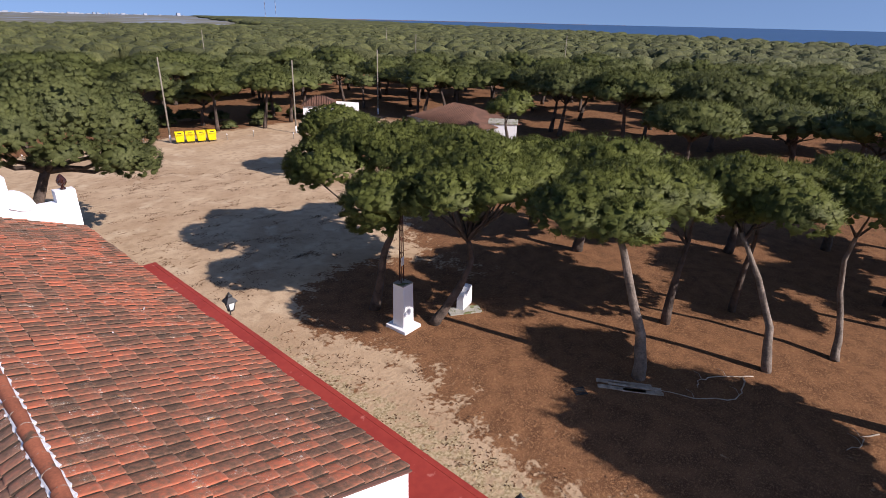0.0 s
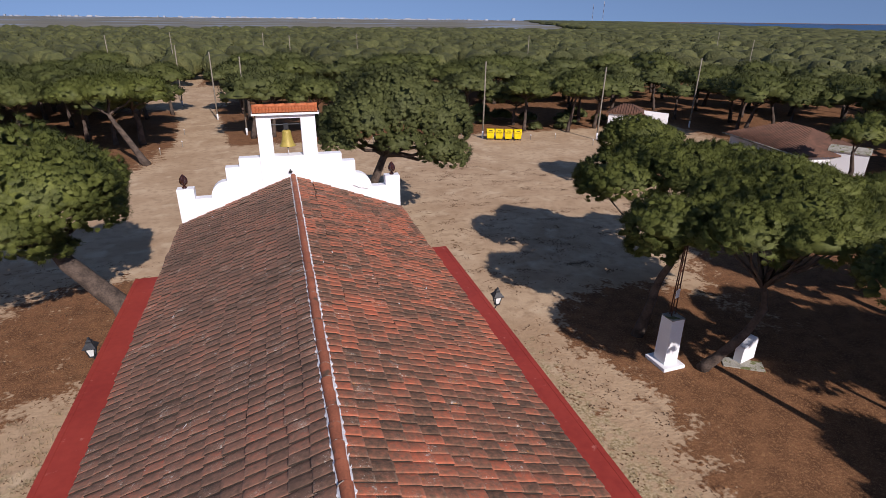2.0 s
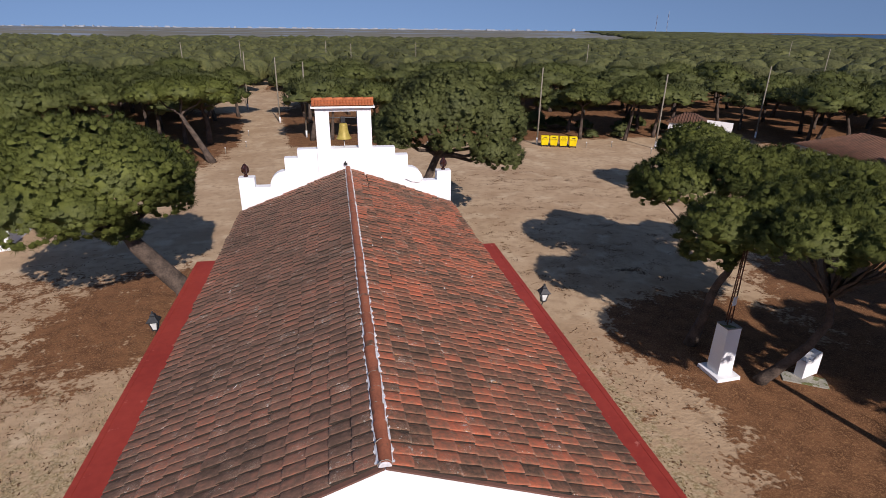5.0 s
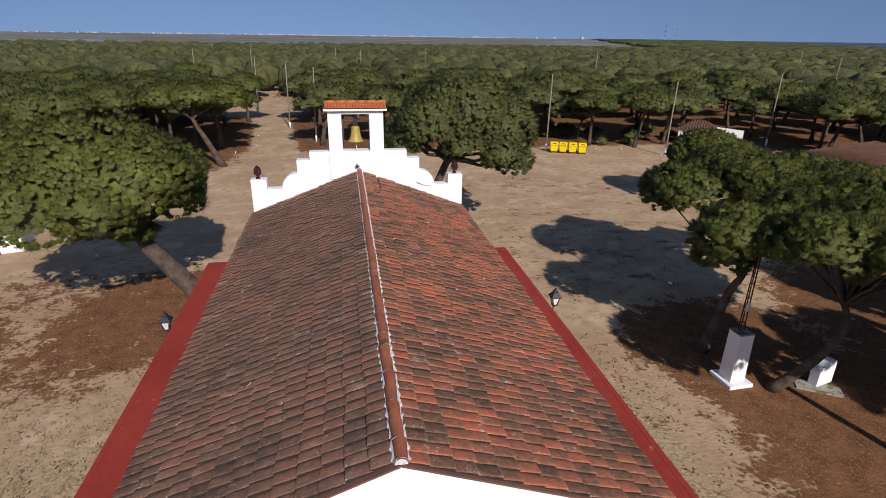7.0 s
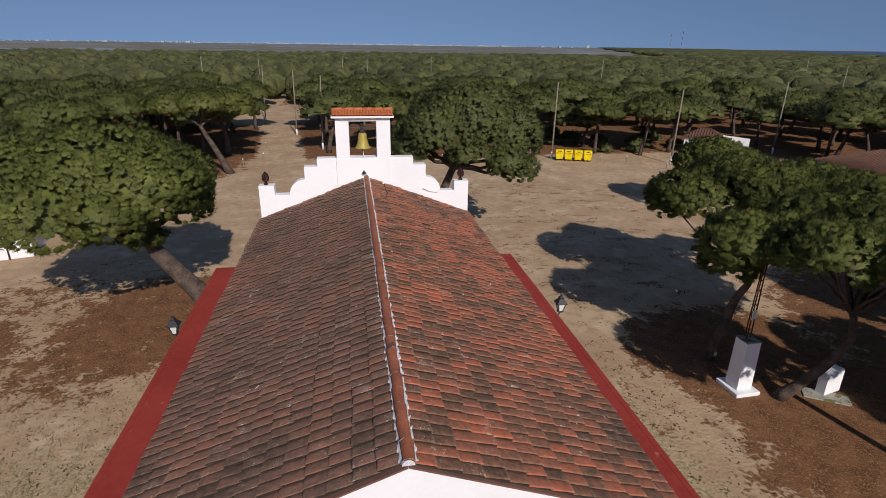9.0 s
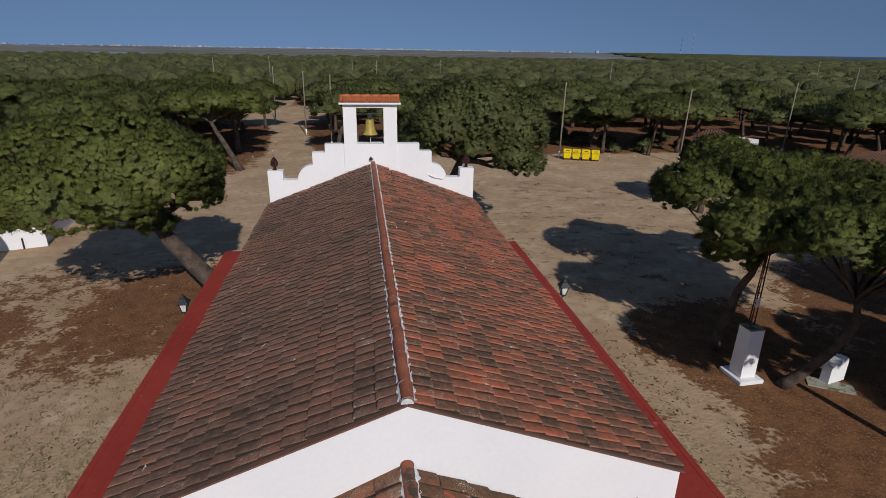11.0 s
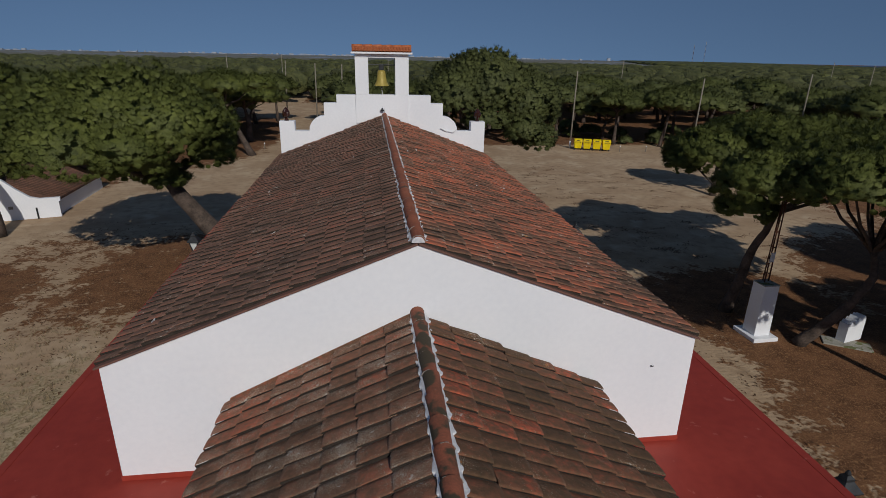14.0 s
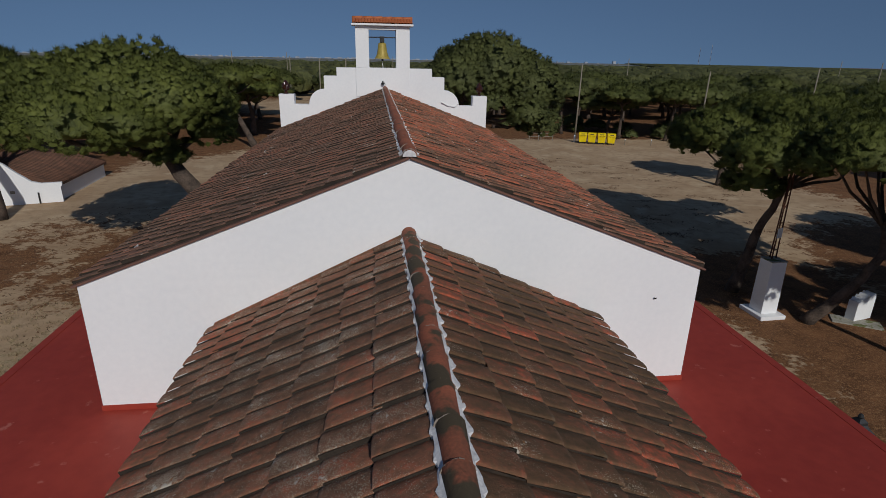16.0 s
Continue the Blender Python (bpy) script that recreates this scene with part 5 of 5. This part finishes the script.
# ---- things on the clearing ----
def build_pedestal():
    p = thing("pedestal", "white-painted square masonry pedestal on a stepped base", "pedestal", at=(15.1, 11.6, 0), turn=3)
    part("base_slab", Shape().box((-0.56, -0.64, -0.02), (0.56, 0.64, 0.16)).mesh("base_slab", WHITE, bevel=0.03), p)
    s = Shape()
    lo, hi = 0.35, 0.33
    s.add([(x * w, y * w, z) for w, z in ((lo, 0.16), (hi, 2.33)) for x, y in ((-1, -1), (1, -1), (1, 1), (-1, 1))],
          [(3, 2, 1, 0), (4, 5, 6, 7), (0, 1, 5, 4), (1, 2, 6, 5), (2, 3, 7, 6), (3, 0, 4, 7)])
    part("shaft", s.mesh("shaft", WHITE, bevel=0.015), p)
    part("cap_stone", Shape().box((-0.345, -0.345, 2.33), (0.345, 0.345, 2.37)).mesh("cap_stone", CONCRETE, bevel=0.01), p, "grey weathered top")
    m = thing("lattice_mast", "rusty iron lattice mast standing on the pedestal", "mast", at=(15.14, 11.68, 2.37), turn=20)
    for k, (x, y) in enumerate(((-0.13, 0), (0.13, 0.0), (0.0, 0.16))):
        part("leg", Shape().tube([(x, y, 0), (x * 0.55, y * 0.55, 3.6)], [0.028, 0.024], 6).mesh("leg", RUST), m)
    for k in range(6):
        z = 0.35 + 0.55 * k
        w = 1 - 0.45 * z / 3.6
        for a, b in (((-0.13, 0), (0.13, 0)), ((0.13, 0), (0, 0.16)), ((0, 0.16), (-0.13, 0))):
            part("brace", Shape().tube([(a[0] * w, a[1] * w, z), (b[0] * w, b[1] * w, z + (0.25 if k % 2 else 0.0))], [0.014, 0.014], 5).mesh("brace", RUST), m)
    part("plate", Shape().box((-0.15, -0.03, 0.85), (0.13, -0.015, 1.25)).mesh("plate", WHITE), m, "small pale plate")


build_pedestal()


def build_broken_wall():
    w = thing("broken_wall", "stub of white-painted wall with a broken top", "wall", at=(18.7, 10.82, 0.04), turn=14)
    top = [(0.55, 0.92), (0.47, 1.08), (0.36, 1.0), (0.24, 1.12), (0.17, 1.0), (0.05, 1.06), (-0.04, 0.9), (-0.16, 1.0), (-0.26, 0.86), (-0.38, 0.92), (-0.46, 0.8), (-0.55, 0.82)]
    part("masonry", Shape().prism([(-0.5, 0), (0.5, 0)] + [(x * 0.9, z) for x, z in top], "y", -0.19, 0.19).mesh("masonry", WHITE, bevel=0.01), w)
    s = thing("concrete_footing", "old mossy concrete footing in the litter", "footing", at=(18.3, 10.5, 0), turn=-32)
    part("strip", Shape().box((-0.8, -0.35, -0.03), (0.9, 0.4, 0.05)).mesh("strip", CONCRETE, bevel=0.02), s)


build_broken_wall()


def container(x, y, turn):
    c = thing("recycling_container", "yellow wheeled recycling container with a black-handled lid", "container", "row of yellow containers", at=(x, y, 0), turn=turn)
    s = Shape()
    s.add([(a * w, b * d, z) for w, d, z in ((0.40, 0.34, 0.2), (0.48, 0.43, 1.04)) for a, b in ((-1, -1), (1, -1), (1, 1), (-1, 1))],
          [(3, 2, 1, 0), (4, 5, 6, 7), (0, 1, 5, 4), (1, 2, 6, 5), (2, 3, 7, 6), (3, 0, 4, 7)])
    part("bin_body", s.mesh("bin_body", YELLOW, bevel=0.03), c)
    part("rim", Shape().box((-0.505, -0.46, 1.02), (0.505, 0.46, 1.09)).mesh("rim", YELLOW, bevel=0.02), c)
    lid = [(-0.46, 1.09), (0.46, 1.09), (0.42, 1.27), (0.15, 1.36), (-0.2, 1.36), (-0.45, 1.22)]
    part("lid", Shape().prism(lid, "x", -0.485, 0.485).mesh("lid", YELLOW, bevel=0.025), c)
    part("lid_slot", Shape().box((-0.22, -0.47, 1.16), (0.22, -0.4, 1.24)).mesh("lid_slot", RUBBER), c, "black filling slot")
    part("handle", Shape().tube([(-0.3, -0.5, 1.02), (-0.3, -0.57, 1.0), (0.3, -0.57, 1.0), (0.3, -0.5, 1.02)], [0.018] * 4, 6).mesh("handle", RUBBER), c)
    for a in (-1, 1):
        for b in (-1, 1):
            part("wheel", Shape().tube([(a * 0.36 - 0.03, b * 0.26, 0.1), (a * 0.36 + 0.03, b * 0.26, 0.1)], [0.1, 0.1], 12).box((a * 0.36 - 0.05, b * 0.26 - 0.02, 0.1), (a * 0.36 + 0.05, b * 0.26 + 0.02, 0.22)).mesh("wheel", RUBBER), c, "black rubber wheel")


for k in range(4):
    container(25.1 + 1.06 * k, 58.9 - 0.40 * k, -19 + (3, -4, 2, 5)[k])


def pole(x, y, high, lean=0.0, white=True, thick=0.11, name="utility_pole", label="grey wooden utility pole with a white-painted foot"):
    p = thing(name, label, "pole", "wooden poles", at=(x, y, 0), turn=0)
    part("shaft", Shape().tube([(0, 0, -0.05), (lean * 0.5, 0, high / 2), (lean, 0, high)], [thick, thick * 0.85, thick * 0.65], 10).mesh("shaft", POLE_WOOD, True), p)
    if white:
        part("painted_foot", Shape().tube([(0, 0, 0), (lean * 0.08, 0, 0.9)], [thick + 0.012, thick + 0.008], 10).mesh("painted_foot", WHITE, True), p, "white-painted foot")


for a in ((24.45, 59.9, 9.3, 0.1), (38.2, 55.4, 8.8, 0.2), (-8.7, 81.5, 9.4, 0.1), (-15.4, 97.0, 9.6, 0.3), (-4.3, 69.0, 9.5, 0.25), (55.9, 59.9, 9.4, 0.1)):
    pole(*a)
for x, y, h in ((-30, 118, 10.5), (-22, 140, 10.5), (4, 132, 10), (22, 150, 10), (-2, 160, 10), (58, 120, 10.5), (96, 92, 10.5), (110, 60, 11), (130, 140, 11)):
    pole(x, y, h, 0.1, False)
for x, y in ((20.0, 60.6), (29.9, 57.2), (33.2, 57.0), (36.0, 52.6), (-11.2, 63.5), (-11.9, 71.0), (-13.0, 60.0), (10.5, 60.3)):
    b = thing("marker_post", "short wooden marker post with white top", "post", "marker posts", at=(x, y, 0))
    part("stake", Shape().tube([(0, 0, -0.05), (0, 0, 0.62)], [0.05, 0.05], 8).mesh("stake", POLE_WOOD), b)
    part("cap", Shape().tube([(0, 0, 0.62), (0, 0, 0.74)], [0.055, 0.05], 8).mesh("cap", WHITE), b, "white-painted top")


def mast(x, y, high):
    m = thing("radio_mast", "distant slender radio mast banded red and white", "mast", at=(x, y, 0))
    n = 8
    for k in range(n):
        part("section", Shape().tube([(0, 0, high * k / n), (0, 0, high * (k + 1) / n)], [1.0, 0.9], 4).mesh("section", WHITE_FAR if k % 2 else RUST), m)


mast(1310, 2110, 82)
mast(1268, 2120, 70)


def low_house(name, at, turn, size, eave, ridge, label, hip=True, over=0.35, cover=HOUSE_TILE, ribs=True):
    """White walls, tiled hipped or lean roof with rows of tiles."""
    h = thing(name, label, "house", at=at, turn=turn)
    a, b = size[0] / 2, size[1] / 2
    walls = Shape()
    walls.box((-a, -b, 0), (a, -b + 0.25, eave)).box((-a, b - 0.25, 0), (a, b, eave)).box((-a, -b + 0.25, 0), (-a + 0.25, b - 0.25, eave)).box((a - 0.25, -b + 0.25, 0), (a, b - 0.25, eave))
    part("wall", walls.mesh("wall", WHITE), h)
    A, B = a + over, b + over
    k = max(A - B, 0.0) if hip else A
    base = [(-A, -B, eave), (A, -B, eave), (A, B, eave), (-A, B, eave), (-k, 0, ridge), (k, 0, ridge)]
    low = [(x, y, z - 0.12) for x, y, z in base[:4]]
    part("roof", Shape().add(base + low, [(0, 1, 5, 4), (2, 3, 4, 5), (1, 2, 5), (3, 0, 4), (9, 8, 7, 6), (0, 6, 7, 1), (1, 7, 8, 2), (2, 8, 9, 3), (3, 9, 6, 0)]).mesh("roof", cover), h, "brown clay tile roof" if ribs else "plain grey roof")
    count = int(2 * A / 0.34) if ribs else 0
    for sy in (-1, 1):
        for i in range(count):
            x = -A + (i + 0.5) * 2 * A / count
            s = 1.0 if abs(x) <= k else max(0.0, (A - abs(x)) / max(A - k, 0.01))
            if s < 0.1:
                continue
            y0, z0 = sy * B, eave
            y1, z1 = sy * B * (1 - s), eave + (ridge - eave) * s
            part("roof_rib", Shape().tube([(x, y0, z0 + 0.03), (x, y1, z1 + 0.03)], [0.07, 0.065], 5).mesh("roof_rib", HOUSE_TILE, True), h)
    if not hip:
        part("gable", Shape().prism([(-b, eave - 0.02), (b, eave - 0.02), (0, ridge - 0.1)], "x", -a, -a + 0.2).prism([(-b, eave - 0.02), (b, eave - 0.02), (0, ridge - 0.1)], "x", a - 0.2, a).mesh("gable", WHITE), h)
    return h


hut = low_house("white_hut", (47.2, 62.6, 0), -39, (4.6, 3.4), 2.1, 3.2, "small white hut with brown tile roof in the pines", True, 0.3)
front = [(2.35, -1.5, z0) for z0 in (0.0, 2.6)] + [(5.55, -1.5, z0) for z0 in (2.4, 0.0)]
part("front_wall", Shape().add(front + [(x, y + 0.3, z) for x, y, z in front], [(0, 1, 2, 3), (7, 6, 5, 4), (0, 4, 5, 1), (1, 5, 6, 2), (2, 6, 7, 3)]).mesh("front_wall", WHITE), hut, "tall white parapet wall")
long_house = low_house("long_house", (54.0, 41.1, 0), 81, (11.4, 7.4), 1.8, 3.7, "long low house with broad brown tile roof", True, 0.6)
part("gutter", Shape().tube([(-6.3, 4.36, 1.76), (6.3, 4.36, 1.76)], [0.09, 0.09], 8).mesh("gutter", CONCRETE, True), long_house, "pale gutter along the eave")
low_house("white_shed", (54.7, 35.2, 0), -55, (3.4, 2.8), 2.25, 2.6, "small white shed behind the pines", False, 0.1, CONCRETE, False)
low_house("side_house", (-26.88, 35.97, 0), 95, (8.0, 9.4), 1.15, 2.7, "low white house with brown tile roof beside the clearing", False, 0.15)


def build_side_wing():
    w = thing("yard_wall", "white yard wall with a slanting shoulder", "wall", at=(-23.69, 31.3, 0), turn=18)
    part("masonry", Shape().prism([(-6.4, 0), (2.25, 0), (2.25, 1.06), (2.35, 1.1), (2.35, 1.33), (1.2, 1.33), (0.7, 1.48), (0.0, 2.1), (-0.6, 2.72), (-1.0, 2.95), (-2.5, 3.05), (-6.4, 2.4)], "y", -0.2, 0.1).mesh("masonry", WHITE, bevel=0.02), w)
    part("pipe", Shape().tube([(0.95, -0.24, 0), (0.95, -0.24, 0.75)], [0.05, 0.05], 8).mesh("pipe", IRON), w, "dark pipe on the wall")
    part("vent", Shape().box((-0.55, -0.215, 0.75), (-0.3, -0.2, 0.95)).mesh("vent", CONCRETE), w, "small square vent")


build_side_wing()


# logs, pallet, branches and litter
for k, (x, y, a, n) in enumerate(((18.32, 1.84, -58, 2.2), (18.42, 1.43, -60, 2.1), (17.9, 1.73, -60, 1.9), (18.32, 1.02, -57, 1.6))):
    b = thing("plank", "weathered grey plank lying on the litter", "plank", "old planks", at=(x, y, 0.05 + 0.0 * k), turn=a)
    part("board", Shape().box((-n / 2, -0.1, -0.05), (n / 2, 0.1, 0.0)).mesh("board", DEAD_WOOD, bevel=0.01), b)
grate = thing("iron_grate", "small dark iron grate on the needle litter", "grate", at=(16.6, 2.9, 0.0), turn=-35)
for k in range(5):
    part("bar", Shape().box((-0.25, -0.2 + 0.1 * k - 0.03, 0), (0.25, -0.2 + 0.1 * k + 0.03, 0.03)).mesh("bar", IRON), grate)
for pts in ([(22.6, -2.0), (22.0, -1.3), (21.2, -0.6), (20.6, -0.35), (20.2, -0.5)], [(22.2, -1.7), (21.3, -1.9), (20.5, -1.9), (19.6, -1.0), (19.0, 0.2), (18.9, 0.9)], [(22.0, -6.4), (21.4, -5.9), (20.9, -6.0), (20.2, -5.6)]):
    b = thing("fallen_branch", "bleached fallen branch lying on the needle litter", "branch", "fallen branches", at=(*pts[0], 0))
    rel = []
    for i in range(len(pts) - 1):
        for f in (0.0, 0.33, 0.66):
            x, y = (pts[i][j] + (pts[i + 1][j] - pts[i][j]) * f - pts[0][j] for j in (0, 1))
            w = len(rel) * 1.7
            rel.append((x + 0.05 * math.sin(w), y + 0.05 * math.cos(w * 1.3), 0.035 + 0.012 * math.sin(w)))
    rel.append((pts[-1][0] - pts[0][0], pts[-1][1] - pts[0][1], 0.02))
    thick = [0.032 - 0.02 * i / len(rel) for i in range(len(rel))]
    part("stick", Shape().tube(rel, thick, 7, 0.1, 3).mesh("stick", DEAD_WOOD, True), b)
    for i in (len(rel) // 3, len(rel) * 2 // 3):
        x, y, z = rel[i]
        part("twig", Shape().tube([(x, y, z), (x + 0.25, y + 0.2, z + 0.05), (x + 0.4, y + 0.5, 0.02)], [0.014, 0.01, 0.005], 6).mesh("twig", DEAD_WOOD, True), b)
rail = thing("wooden_rail", "low rustic wooden rail at the edge of the woods", "fence", at=(20.6, 61.6, 0), turn=-8)
for k in range(3):
    part("post", Shape().tube([(-1.5 + 1.5 * k, 0, 0), (-1.5 + 1.5 * k, 0, 0.95)], [0.06, 0.055], 7).mesh("post", POLE_WOOD), rail)
for z in (0.45, 0.85):
    part("bar", Shape().tube([(-1.6, 0.06, z), (1.6, 0.06, z + 0.03)], [0.045, 0.04], 7).mesh("bar", POLE_WOOD), rail)


def tufts(name, spots, mat, label, blades, high, seed, flat=0.0):
    r = np.random.default_rng(seed)
    p = np.repeat(np.array(spots), blades, 0)
    n = len(p)
    root = np.concatenate([p + r.normal(0, 0.09 + flat * 0.08, (n, 2)), np.full((n, 1), 0.004)], 1)
    way = np.concatenate([r.normal(0, 0.6 + flat, (n, 2)), np.full((n, 1), 1.0 - 0.9 * flat)], 1)
    way /= np.linalg.norm(way, axis=1, keepdims=True)
    way[:, 2] = np.abs(way[:, 2])
    tip = root + way * high * r.uniform(0.4, 1.2, (n, 1))
    side = np.cross(way, r.normal(0, 1, (n, 3)))
    side[:, 2] *= 0.3
    side *= (0.012 + 0.03 * flat) / (np.linalg.norm(side, axis=1, keepdims=True) + 1e-9)
    side[:, 2] = np.abs(side[:, 2])
    v = np.stack([root - side * [1, 1, 0], root + side, tip], 1).reshape(-1, 3)
    me = bpy.data.meshes.new(name)
    me.from_pydata(v.tolist(), [], np.arange(3 * n).reshape(-1, 3).tolist())
    me.materials.append(mat)
    tagged(new(name, me), label, name.split("_")[-1], kind="stuff")


q = np.random.default_rng(8)
strip = np.stack([q.normal(10.6, 1.5, 240), q.uniform(-8, 16, 240)], 1)
tufts("ground_debris", np.concatenate([strip, np.repeat(np.stack([q.uniform(7, 28, 150), q.uniform(20, 48, 150)], 1), 8, 0) + q.normal(0, 1, (1200, 2)) * [0.38, 0.1], np.stack([q.normal(9.5, 3.5, 160), q.normal(21, 6, 160)], 1), np.stack([q.uniform(-18, -7, 500), q.uniform(6, 30, 500)], 1)]), DEBRIS, "scattered dry leaves and twigs on sand", 5, 0.12, 4, 0.7)
tufts("dry_grass", np.concatenate([np.stack([q.uniform(-17, -6.3, 1500), q.uniform(-4, 15, 1500)], 1), np.stack([q.normal(8.2, 0.9, 350), q.uniform(-6, 16, 350)], 1)]), GRASS, "thin dry grass tufts on sandy ground", 9, 0.16, 5)

hook = thing("wall_hook", "small dark iron hook on the gable wall", "hook", at=(3.55, 0.0, 6.36))
part("shank", Shape().tube([(0, 0.02, 0), (0, -0.035, 0.0), (0.012, -0.05, 0.018)], [0.009, 0.009, 0.008], 6).mesh("shank", IRON), hook)

# pale chips, lichen crusts and twigs lying on the tiles
chips, q = Shape(), random.Random(77)
for k in range(30):
    side = 1 if k % 5 < 3 else -1
    y, a = q.uniform(0.5, 15.5), q.uniform(0.06, 0.94)
    x, z = side * HALF * a, RIDGE_Z - (RIDGE_Z - EAVE_Z) * a + 0.085
    r, turn = (q.uniform(0.008, 0.022), q.uniform(0, 6.28)) if k % 4 else (q.uniform(0.06, 0.12), q.uniform(-0.5, 0.5) + 1.57)
    thin = 0.7 if k % 4 else 0.06
    ring = []
    for j in range(6):
        u, w = r * math.cos(1.047 * j), r * thin * math.sin(1.047 * j)
        dx, dy = u * math.cos(turn) - w * math.sin(turn), u * math.sin(turn) + w * math.cos(turn)
        ring.append((x + dx, y + dy, z - side * dx * (RIDGE_Z - EAVE_Z) / HALF))
    chips.add(ring + [(a0, b0, c0 - 0.03) for a0, b0, c0 in ring], [tuple(range(6))] + [(j, (j + 1) % 6, 6 + (j + 1) % 6, 6 + j) for j in range(6)])
tagged(new("roof_debris", chips.mesh("roof_debris", MORTAR)), "small pale chips and twigs lying on the roof tiles", "debris", kind="stuff")
